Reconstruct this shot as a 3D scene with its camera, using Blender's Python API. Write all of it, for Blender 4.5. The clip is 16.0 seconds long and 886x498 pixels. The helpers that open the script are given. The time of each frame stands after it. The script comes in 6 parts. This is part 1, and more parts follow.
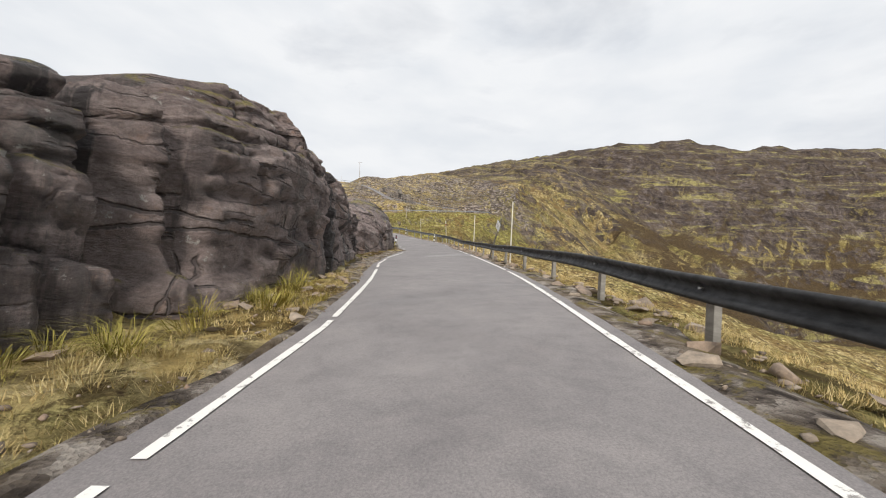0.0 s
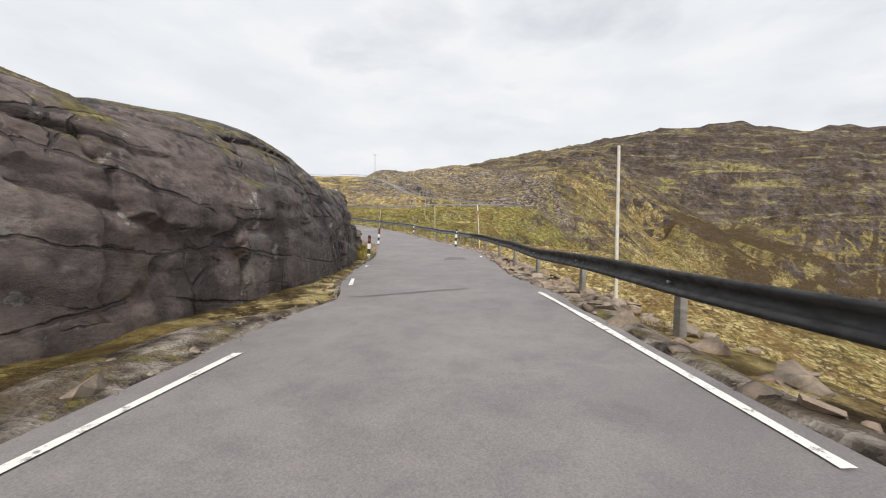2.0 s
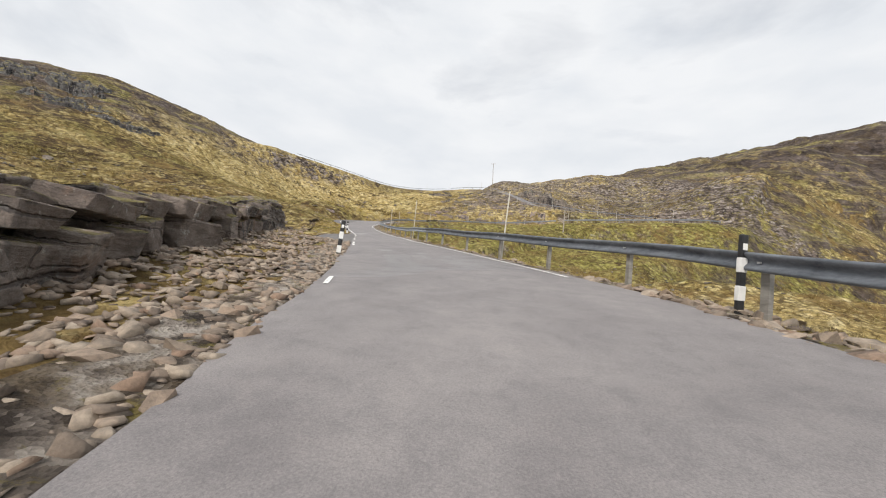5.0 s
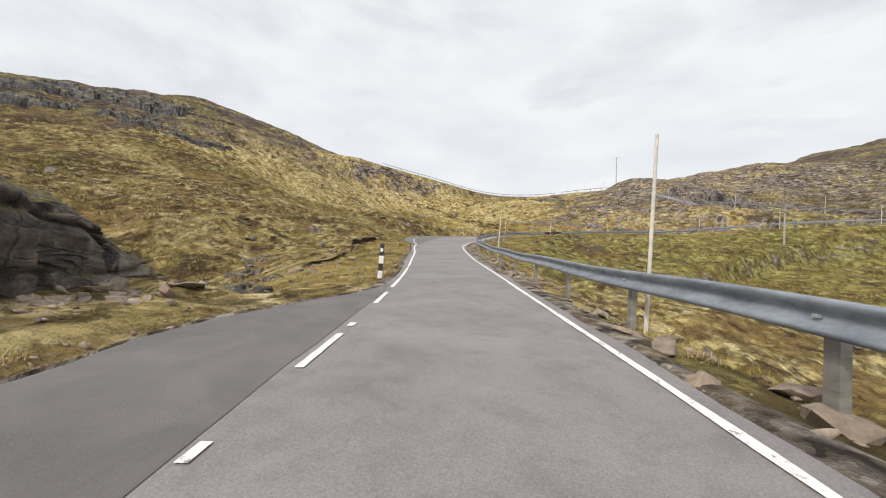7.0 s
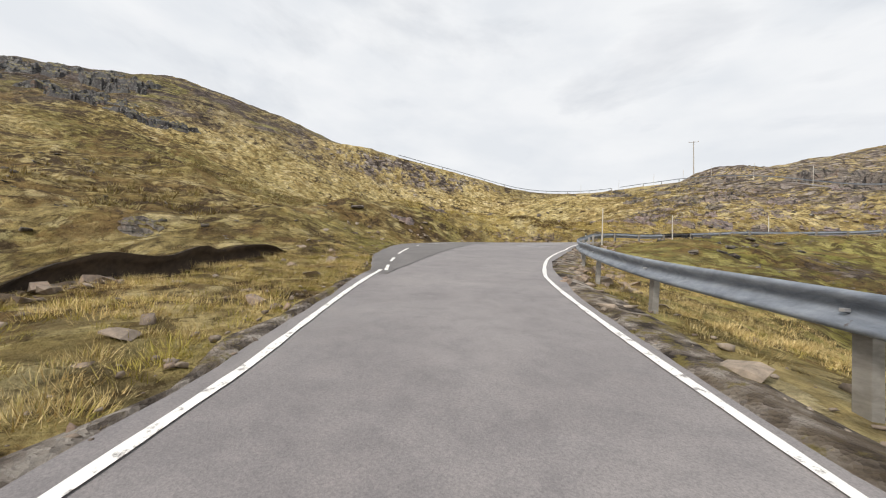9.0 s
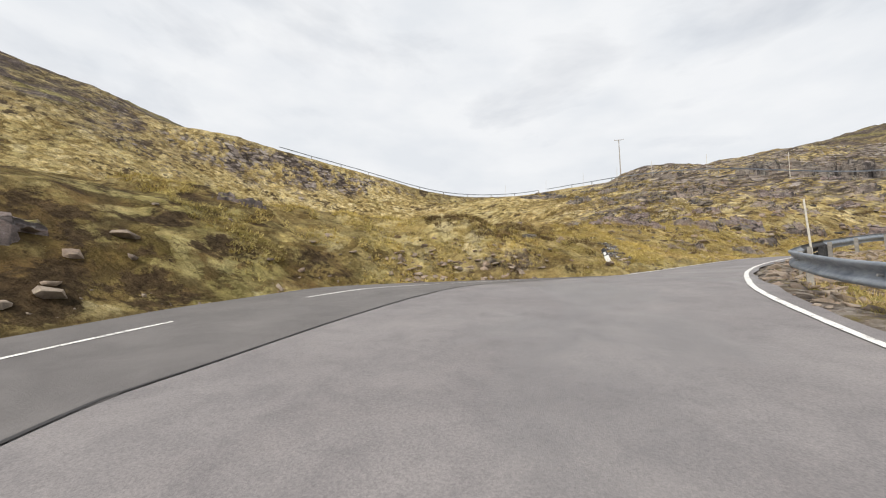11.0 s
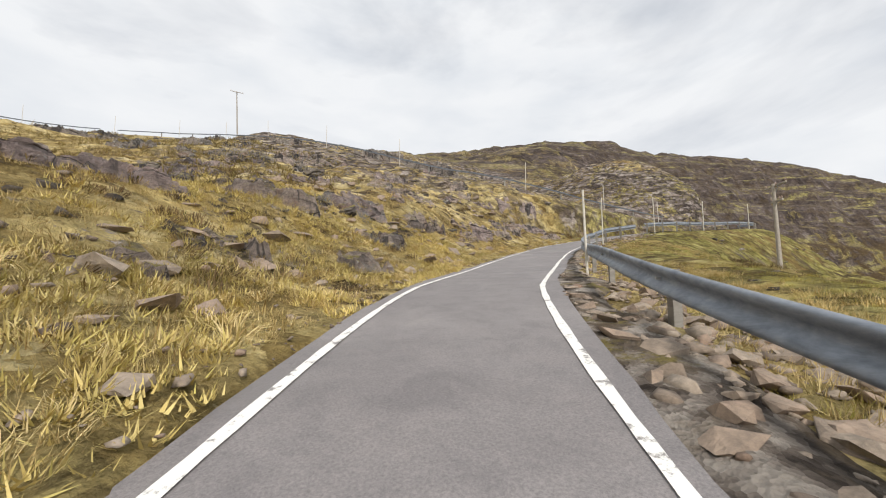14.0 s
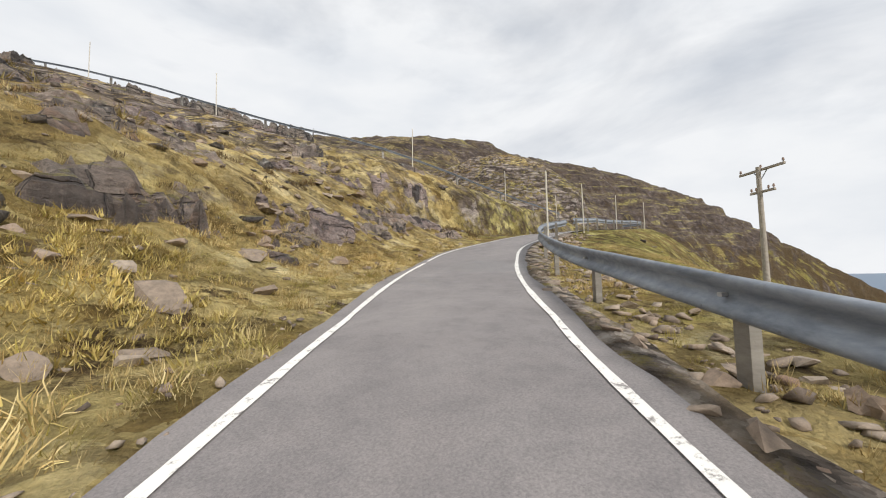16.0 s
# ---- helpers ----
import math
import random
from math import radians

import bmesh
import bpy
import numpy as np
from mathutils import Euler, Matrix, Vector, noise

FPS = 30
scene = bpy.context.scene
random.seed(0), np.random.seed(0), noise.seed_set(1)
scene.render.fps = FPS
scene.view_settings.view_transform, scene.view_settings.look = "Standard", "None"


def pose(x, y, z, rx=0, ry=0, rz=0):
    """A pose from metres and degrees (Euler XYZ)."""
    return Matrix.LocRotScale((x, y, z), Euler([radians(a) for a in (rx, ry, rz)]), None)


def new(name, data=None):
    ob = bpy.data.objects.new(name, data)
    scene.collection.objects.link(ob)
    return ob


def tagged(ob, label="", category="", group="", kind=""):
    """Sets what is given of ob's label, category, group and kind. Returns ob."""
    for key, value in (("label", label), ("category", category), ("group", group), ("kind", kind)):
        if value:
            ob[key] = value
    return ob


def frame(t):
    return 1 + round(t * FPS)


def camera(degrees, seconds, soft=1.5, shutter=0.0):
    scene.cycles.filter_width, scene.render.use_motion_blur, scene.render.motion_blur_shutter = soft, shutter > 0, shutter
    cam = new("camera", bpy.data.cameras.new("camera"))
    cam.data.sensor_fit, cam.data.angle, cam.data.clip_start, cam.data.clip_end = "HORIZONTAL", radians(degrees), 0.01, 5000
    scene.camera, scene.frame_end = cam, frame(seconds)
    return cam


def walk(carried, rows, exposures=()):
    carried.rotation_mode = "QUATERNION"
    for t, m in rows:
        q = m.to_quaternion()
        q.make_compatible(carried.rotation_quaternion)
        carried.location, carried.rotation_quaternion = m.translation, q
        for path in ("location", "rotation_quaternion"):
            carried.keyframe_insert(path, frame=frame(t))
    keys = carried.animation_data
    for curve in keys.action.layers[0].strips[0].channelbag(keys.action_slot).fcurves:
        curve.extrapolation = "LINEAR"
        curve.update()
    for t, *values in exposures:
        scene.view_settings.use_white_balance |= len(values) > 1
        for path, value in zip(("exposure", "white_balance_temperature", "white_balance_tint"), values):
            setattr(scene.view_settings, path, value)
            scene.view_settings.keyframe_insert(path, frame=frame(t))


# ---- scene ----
cam = camera(99.4, 16.0, soft=1.1)
PATH = [
    (0, pose(-2.29, -27.86, -0.76, 92.16, -4.23, -6.65)),
    (0.5, pose(-1.38, -22.04, -0.31, 91.29, -4.43, -5.40)),
    (1, pose(-0.76, -16.53, 0.16, 91.51, -4.82, -4.37)),
    (1.5, pose(-0.47, -11.42, 0.63, 91.27, -4.50, -4.14)),
    (2, pose(-0.15, -5.85, 0.88, 91.64, -3.36, -2.79)),
    (2.5, pose(0.00, 0.00, 1.25, 91.11, -3.94, -0.71)),
    (3, pose(-0.01, 5.72, 1.73, 91.25, -5.49, 1.17)),
    (3.5, pose(-0.18, 11.30, 2.17, 91.85, -6.40, 2.76)),
    (4, pose(-0.79, 16.94, 2.63, 92.57, -6.36, 5.98)),
    (4.5, pose(-2.46, 22.56, 3.07, 93.45, -6.02, 10.48)),
    (5, pose(-4.74, 28.23, 3.64, 93.66, -5.90, 14.61)),
    (5.5, pose(-7.14, 33.95, 4.38, 93.91, -5.75, 18.76)),
    (6, pose(-9.68, 39.61, 5.20, 94.13, -5.61, 22.73)),
    (6.5, pose(-12.32, 45.12, 6.00, 94.26, -5.55, 26.30)),
    (7, pose(-15.08, 50.36, 6.67, 94.24, -5.63, 29.26)),
    (7.5, pose(-17.88, 55.44, 7.25, 93.70, -6.45, 31.85)),
    (8, pose(-20.61, 60.38, 7.75, 93.97, -6.38, 33.27)),
    (8.5, pose(-23.45, 65.25, 8.33, 94.25, -6.21, 33.89)),
    (9, pose(-26.33, 69.87, 9.04, 94.84, -5.78, 33.75)),
    (9.5, pose(-28.98, 74.33, 9.82, 95.57, -5.21, 32.80)),
    (10, pose(-31.15, 78.73, 10.61, 96.22, -4.62, 31.00)),
    (10.5, pose(-32.69, 83.21, 11.38, 96.44, -4.00, 28.56)),
    (11, pose(-34.16, 87.32, 12.15, 97.30, -2.23, 21.77)),
    (11.5, pose(-34.62, 91.06, 12.88, 96.42, -2.96, 9.64)),
    (12, pose(-34.24, 94.21, 13.40, 97.28, -2.18, -2.78)),
    (12.5, pose(-33.33, 96.88, 13.81, 94.89, 0.01, -13.39)),
    (13, pose(-32.08, 99.25, 14.07, 92.68, 0.94, -21.44)),
    (13.5, pose(-30.70, 101.61, 14.49, 93.78, 0.65, -27.01)),
    (14, pose(-29.22, 103.85, 14.89, 94.83, 0.81, -30.11)),
    (14.5, pose(-27.58, 106.17, 15.33, 95.07, 0.13, -32.95)),
    (15, pose(-25.75, 108.38, 15.72, 94.28, 0.08, -37.57)),
    (15.5, pose(-23.80, 110.50, 16.02, 92.56, 0.16, -42.89)),
    (16, pose(-21.66, 112.48, 16.33, 93.51, 1.64, -47.91)),
]
walk(cam, PATH, exposures=[(0.0, 0.0, 6500, 12), (8.5, 0.0, 6500, 12), (12.5, 0.0, 6500, 12), (16.0, 0.0, 6500, 12)])

# ---- sky and light ----
world = bpy.data.worlds.new("overcast_sky")
scene.world = world
world.use_nodes = True
SUN_ELEVATION, SUN_AZIMUTH = radians(39), radians(192)


def sky_nodes(tree):
    n, l = tree.nodes, tree.links
    n.clear()
    out, bg = n.new("ShaderNodeOutputWorld"), n.new("ShaderNodeBackground")
    sky = n.new("ShaderNodeTexSky")
    sky.sky_type, sky.sun_disc = "NISHITA", False
    sky.sun_elevation, sky.sun_rotation = SUN_ELEVATION, SUN_AZIMUTH
    sky.dust_density = 2.0
    dim = n.new("ShaderNodeMix")
    dim.data_type, dim.blend_type = "RGBA", "MULTIPLY"
    dim.inputs["Factor"].default_value = 1.0
    dim.inputs["B"].default_value = (0.085, 0.085, 0.085, 1)
    l.new(sky.outputs["Color"], dim.inputs["A"])
    co, mp = n.new("ShaderNodeTexCoord"), n.new("ShaderNodeMapping")
    mp.inputs["Scale"].default_value = (1.0, 1.0, 2.6)
    l.new(co.outputs["Generated"], mp.inputs["Vector"])
    big, fine = n.new("ShaderNodeTexNoise"), n.new("ShaderNodeTexNoise")
    big.inputs["Scale"].default_value, big.inputs["Detail"].default_value = 1.7, 6
    big.inputs["Roughness"].default_value = 0.55
    big.inputs["Distortion"].default_value = 0.4
    fine.inputs["Scale"].default_value, fine.inputs["Detail"].default_value = 4.2, 7
    for t in (big, fine):
        l.new(mp.outputs["Vector"], t.inputs["Vector"])
    # cloud cover: nearly closed, with a few thin blue gaps
    cover = n.new("ShaderNodeMapRange")
    cover.inputs["From Min"].default_value, cover.inputs["From Max"].default_value = 0.30, 0.48
    cover.inputs["To Min"].default_value, cover.inputs["To Max"].default_value = 0.70, 1.0
    l.new(big.outputs["Fac"], cover.inputs["Value"])
    tone = n.new("ShaderNodeValToRGB")
    tone.color_ramp.elements[0].position, tone.color_ramp.elements[0].color = 0.34, (0.785, 0.825, 0.855, 1)
    tone.color_ramp.elements[1].position, tone.color_ramp.elements[1].color = 0.60, (0.885, 0.912, 0.922, 1)
    l.new(fine.outputs["Fac"], tone.inputs["Fac"])
    mix = n.new("ShaderNodeMix")
    mix.data_type = "RGBA"
    l.new(cover.outputs["Result"], mix.inputs["Factor"])
    l.new(dim.outputs["Result"], mix.inputs["A"])
    l.new(tone.outputs["Color"], mix.inputs["B"])
    l.new(mix.outputs["Result"], bg.inputs["Color"])
    bg.inputs["Strength"].default_value = 1.0
    l.new(bg.outputs["Background"], out.inputs["Surface"])


sky_nodes(world.node_tree)
sun = new("sun", bpy.data.lights.new("sun", "SUN"))
sun.data.energy, sun.data.angle, sun.data.color = 3.1, radians(10), (1.0, 0.945, 0.865)
sun.rotation_euler = (math.pi / 2 - SUN_ELEVATION, 0, math.pi - SUN_AZIMUTH)


# ---- materials ----
def ramp(n, stops):
    r = n.new("ShaderNodeValToRGB")
    el = r.color_ramp.elements
    while len(el) < len(stops):
        el.new(0.5)
    for e, (p, c) in zip(el, stops):
        e.position, e.color = p, (*c, 1)
    return r


def noise_node(n, l, vec, scale, detail=5, rough=0.6, distort=0.0):
    t = n.new("ShaderNodeTexNoise")
    t.inputs["Scale"].default_value, t.inputs["Detail"].default_value = scale, detail
    t.inputs["Roughness"].default_value, t.inputs["Distortion"].default_value = rough, distort
    l.new(vec, t.inputs["Vector"])
    return t.outputs["Fac"]


def blend(n, l, a, b, fac, mode="MIX"):
    m = n.new("ShaderNodeMix")
    m.data_type, m.blend_type = "RGBA", mode
    for key, v in (("A", a), ("B", b), ("Factor", fac)):
        if isinstance(v, (int, float)):
            m.inputs[key].default_value = v
        elif isinstance(v, tuple):
            m.inputs[key].default_value = (*v, 1)
        else:
            l.new(v, m.inputs[key])
    return m.outputs["Result"]


def band(n, l, v, lo, hi, to=1.0, start=0.0):
    m = n.new("ShaderNodeMapRange")
    m.interpolation_type = "SMOOTHSTEP"
    for key, x in (("From Min", lo), ("From Max", hi), ("To Min", start), ("To Max", to)):
        m.inputs[key].default_value = x
    l.new(v, m.inputs["Value"])
    return m.outputs["Result"]


def times_node(n, l, a, b):
    m = n.new("ShaderNodeMath")
    m.operation = "MULTIPLY"
    for i, v in enumerate((a, b)):
        if isinstance(v, (int, float)):
            m.inputs[i].default_value = v
        else:
            l.new(v, m.inputs[i])
    return m.outputs["Value"]


def material(name, rough=0.8, metal=0.0):
    m = bpy.data.materials.new(name)
    m.use_nodes = True
    n, l = m.node_tree.nodes, m.node_tree.links
    b = n["Principled BSDF"]
    b.inputs["Roughness"].default_value, b.inputs["Metallic"].default_value = rough, metal
    co = n.new("ShaderNodeNewGeometry")
    return m, n, l, b, co


def bump_on(n, l, b, height, strength, distance):
    bp = n.new("ShaderNodeBump")
    bp.inputs["Strength"].default_value, bp.inputs["Distance"].default_value = strength, distance
    l.new(height, bp.inputs["Height"])
    l.new(bp.outputs["Normal"], b.inputs["Normal"])


def squash(n, l, vec, scale):
    m = n.new("ShaderNodeMapping")
    m.inputs["Scale"].default_value = scale
    l.new(vec, m.inputs["Vector"])
    return m.outputs["Vector"]


def plus_node(n, l, a, b):
    m = n.new("ShaderNodeMath")
    l.new(a, m.inputs[0])
    l.new(b, m.inputs[1])
    return m.outputs["Value"]


def cell_node(n, l, vec, scale):
    """Irregular cells: the distance from a cell's middle and its random value."""
    v = n.new("ShaderNodeTexVoronoi")
    v.inputs["Scale"].default_value = scale
    l.new(vec, v.inputs["Vector"])
    sep = n.new("ShaderNodeSeparateColor")
    l.new(v.outputs["Color"], sep.inputs["Color"])
    return v.outputs["Distance"], sep.outputs["Red"]


def warped(n, l, vec, scale, amount):
    """Places pushed about by noise, so that cells lose their straight borders."""
    t = n.new("ShaderNodeTexNoise")
    t.inputs["Scale"].default_value, t.inputs["Detail"].default_value, t.inputs["Roughness"].default_value = scale, 5, 0.65
    l.new(vec, t.inputs["Vector"])
    k = n.new("ShaderNodeVectorMath")
    k.operation = "MULTIPLY_ADD"
    k.inputs[1].default_value = (amount,) * 3
    l.new(t.outputs["Color"], k.inputs[0])
    l.new(vec, k.inputs[2])
    return k.outputs["Vector"]


def moor_material():
    """Hill grass in straw and yellow-green tussocks, heather, peat gaps with painted shade, stony slopes, and crags on
    the far hills.
    """
    m, n, l, b, co = material("moor", 0.95)
    p = co.outputs["Position"]
    where = n.new("ShaderNodeSeparateXYZ")
    l.new(p, where.inputs["Vector"])
    X, Y, Z = where.outputs["X"], where.outputs["Y"], where.outputs["Z"]
    big = noise_node(n, l, p, 0.03, 6, 0.65, 0.9)
    mid = noise_node(n, l, p, 0.15, 9, 0.70, 0.8)
    clump = noise_node(n, l, p, 0.75, 8, 0.72, 0.4)
    tiny = noise_node(n, l, p, 6.0, 6, 0.8)
    bent = warped(n, l, p, 0.9, 1.3)
    gap_far, kind_far = cell_node(n, l, bent, 0.42)
    gap_near, kind_near = cell_node(n, l, bent, 1.35)
    # grass: every tussock has its own tone
    tone = blend(n, l, blend(n, l, kind_near, kind_far, 0.4), blend(n, l, clump, tiny, 0.45), 0.6)
    straw = ramp(n, [(0.30, (0.18, 0.120, 0.042)), (0.42, (0.385, 0.290, 0.118)), (0.54, (0.55, 0.440, 0.205)), (0.70, (0.71, 0.605, 0.36))])
    l.new(tone, straw.inputs["Fac"])
    green = ramp(n, [(0.30, (0.085, 0.068, 0.020)), (0.45, (0.205, 0.178, 0.058)), (0.58, (0.33, 0.294, 0.105)), (0.72, (0.46, 0.41, 0.185))])
    l.new(tone, green.inputs["Fac"])
    dry = times_node(n, l, band(n, l, Y, 88, 106), times_node(n, l, band(n, l, X, -130, -95), band(n, l, X, 30, 0)))
    # short green turf on the spur below the road
    across = plus_node(n, l, times_node(n, l, X, 0.73), times_node(n, l, Y, -0.68))
    turf = times_node(n, l, band(n, l, across, -90.5, -86.5), times_node(n, l, band(n, l, Y, 76, 90), band(n, l, Y, 140, 126)))
    dry = times_node(n, l, dry, band(n, l, turf, 0, 1, 0, 1))
    lush = band(n, l, dry, 0.0, 1.0, 0.35, 1.0)
    grass = blend(n, l, straw.outputs["Color"], green.outputs["Color"], times_node(n, l, lush, band(n, l, blend(n, l, big, clump, 0.35), 0.45, 0.55, 0.9)))
    grass = blend(n, l, grass, green.outputs["Color"], times_node(n, l, turf, 0.8))
    grass = blend(n, l, grass, (0.31, 0.31, 0.075), times_node(n, l, turf, band(n, l, clump, 0.40, 0.56, 0.55)))
    grass = blend(n, l, grass, (0.165, 0.128, 0.045), times_node(n, l, times_node(n, l, band(n, l, Y, 97, 84), band(n, l, Y, 30, 50)), band(n, l, X, -26, -40, 0.38)))
    # peat and dead litter between the tussocks, their shade put into the colour; rushes and bracken in drifts
    litter_shade = times_node(n, l, times_node(n, l, lush, band(n, l, gap_near, 0.42, 0.72, 0.85)), band(n, l, mid, 0.36, 0.58, 1.0, 0.35))
    grass = blend(n, l, grass, (0.085, 0.060, 0.027), litter_shade)
    fleck = noise_node(n, l, p, 1.5, 8, 0.74, 0.5)
    grass = blend(n, l, grass, (0.085, 0.058, 0.026), times_node(n, l, band(n, l, dry, 0, 1, 0.7, 1.0), band(n, l, fleck, 0.530, 0.575, 0.75)))
    rust = noise_node(n, l, p, 0.09, 8, 0.7, 0.8)
    grass = blend(n, l, grass, (0.185, 0.118, 0.048), times_node(n, l, lush, band(n, l, blend(n, l, rust, clump, 0.4), 0.495, 0.56, 0.75)))
    # far grass toned down past x = 95, cloud shade put into its colour
    grass = blend(n, l, grass, (0.150, 0.128, 0.042), band(n, l, X, 95, 180, 0.5))
    heather = ramp(n, [(0.35, (0.024, 0.017, 0.011)), (0.55, (0.085, 0.058, 0.032)), (0.75, (0.17, 0.118, 0.062))])
    l.new(tiny, heather.inputs["Fac"])
    # gullies that run down the far slopes
    turn = n.new("ShaderNodeMapping")
    turn.inputs["Rotation"].default_value = (0, 0, radians(-38))
    l.new(p, turn.inputs["Vector"])
    gully = noise_node(n, l, squash(n, l, turn.outputs["Vector"], (0.018, 0.11, 0.02)), 1.0, 7, 0.62, 0.5)
    gullied = times_node(n, l, band(n, l, gully, 0.43, 0.51, 0.9), band(n, l, X, 95, 165))
    # heather and rock take over with height
    rise = plus_node(n, l, Z, band(n, l, noise_node(n, l, p, 0.014, 9, 0.68, 1.0), 0.25, 0.75, 22, -22))
    # the far hill browns from lower down, with cloud shade mixed into that colour
    rise = plus_node(n, l, rise, band(n, l, X, 70, 190, 14))
    rise = plus_node(n, l, rise, band(n, l, X, -70, -125, 18))
    high = band(n, l, rise, 38, 62)
    brown = plus_node(n, l, blend(n, l, mid, clump, 0.5), times_node(n, l, high, 0.06))
    drift = times_node(n, l, band(n, l, noise_node(n, l, p, 0.026, 9, 0.66, 0.7), 0.485, 0.535, 0.9), band(n, l, X, 90, 150))
    brown = plus_node(n, l, brown, times_node(n, l, times_node(n, l, band(n, l, Y, 98, 84), band(n, l, Y, 40, 62)), band(n, l, X, -33, -46, 0.030)))
    patch = plus_node(n, l, plus_node(n, l, band(n, l, brown, 0.535, 0.580, 0.92), gullied), drift)
    land = blend(n, l, grass, heather.outputs["Color"], band(n, l, patch, 0.0, 1.0, 0.95))
    # loose grey stone, block by block, with dark joints
    gap_rock, kind_rock = cell_node(n, l, squash(n, l, warped(n, l, p, 0.5, 1.6), (1.0, 1.0, 2.2)), 0.8)
    stone = ramp(n, [(0.30, (0.045, 0.036, 0.033)), (0.45, (0.145, 0.118, 0.105)), (0.58, (0.265, 0.226, 0.205)), (0.72, (0.46, 0.42, 0.39))])
    l.new(blend(n, l, kind_rock, noise_node(n, l, squash(n, l, p, (0.5, 0.5, 2.0)), 1.2, 10, 0.76, 0.6), 0.68), stone.inputs["Fac"])
    blocks = blend(n, l, stone.outputs["Color"], (0.030, 0.024, 0.021), band(n, l, gap_rock, 0.50, 0.70, 0.8))
    crag = ramp(n, [(0.40, (0.016, 0.013, 0.012)), (0.46, (0.050, 0.040, 0.036)), (0.53, (0.120, 0.098, 0.090)), (0.62, (0.30, 0.265, 0.25))])
    flute = noise_node(n, l, squash(n, l, p, (0.11, 0.11, 0.022)), 1.0, 9, 0.72, 0.6)
    shelf = noise_node(n, l, squash(n, l, p, (0.016, 0.016, 0.13)), 1.0, 8, 0.70, 0.8)
    l.new(blend(n, l, blend(n, l, flute, shelf, 0.5), noise_node(n, l, p, 0.30, 12, 0.8, 0.4), 0.4), crag.inputs["Fac"])
    cliff = blend(n, l, crag.outputs["Color"], green.outputs["Color"], times_node(n, l, band(n, l, shelf, 0.52, 0.60, 0.85), band(n, l, mid, 0.42, 0.54)))
    sep = n.new("ShaderNodeSeparateXYZ")
    l.new(co.outputs["Normal"], sep.inputs["Vector"])
    steep = band(n, l, sep.outputs["Z"], 0.78, 0.60)
    loose = times_node(n, l, band(n, l, noise_node(n, l, p, 0.022, 10, 0.70, 0.9), 0.54, 0.64, 0.9), band(n, l, X, 90, 45))
    # the stony slope about the upper road
    stony = times_node(n, l, times_node(n, l, band(n, l, Y, 118, 142), band(n, l, X, -48, -18)), times_node(n, l, band(n, l, X, 62, 42), band(n, l, Z, 62, 50)))
    rubbly = plus_node(n, l, blend(n, l, mid, fleck, 0.6), times_node(n, l, stony, 0.055))
    rocky = n.new("ShaderNodeMath")
    rocky.operation = "MAXIMUM"
    l.new(times_node(n, l, times_node(n, l, steep, times_node(n, l, band(n, l, X, -78, -58, 0.75, 1.0), band(n, l, X, 30, 0))), band(n, l, blend(n, l, mid, clump, 0.5), 0.47, 0.53)), rocky.inputs[0])
    l.new(times_node(n, l, band(n, l, plus_node(n, l, loose, stony), 0.0, 0.9), band(n, l, rubbly, 0.505, 0.545, 0.95)), rocky.inputs[1])
    grain = ramp(n, [(0.38, (0.42, 0.41, 0.39)), (0.5, (0.98, 0.98, 0.98)), (0.63, (1.55, 1.52, 1.46))])
    l.new(noise_node(n, l, p, 1.15, 12, 0.82, 0.3), grain.inputs["Fac"])
    col = blend(n, l, land, cliff, times_node(n, l, high, band(n, l, mid, 0.42, 0.54, 0.95, 0.45)))
    col = blend(n, l, col, cliff, times_node(n, l, times_node(n, l, steep, band(n, l, X, 5, 35)), band(n, l, mid, 0.44, 0.52, 0.9)))
    col = blend(n, l, col, blocks, rocky.outputs["Value"])
    l.new(blend(n, l, col, grain.outputs["Color"], 0.8, "MULTIPLY"), b.inputs["Base Color"])
    b.inputs["Specular IOR Level"].default_value = 0.1
    relief = plus_node(n, l, times_node(n, l, noise_node(n, l, p, 1.6, 10, 0.78), 0.22), times_node(n, l, noise_node(n, l, p, 0.22, 8, 0.72), 1.1))
    relief = plus_node(n, l, relief, band(n, l, gap_near, 0.1, 0.75, 0.0, 0.16))
    bump_on(n, l, b, relief, 1.0, 1.0)
    return m


def crack_node(n, l, vec, scale, width):
    """Straight cracks along the borders of irregular cells."""
    v = n.new("ShaderNodeTexVoronoi")
    v.feature = "DISTANCE_TO_EDGE"
    v.inputs["Scale"].default_value = scale
    l.new(vec, v.inputs["Vector"])
    return band(n, l, v.outputs["Distance"], width, width * 0.3)


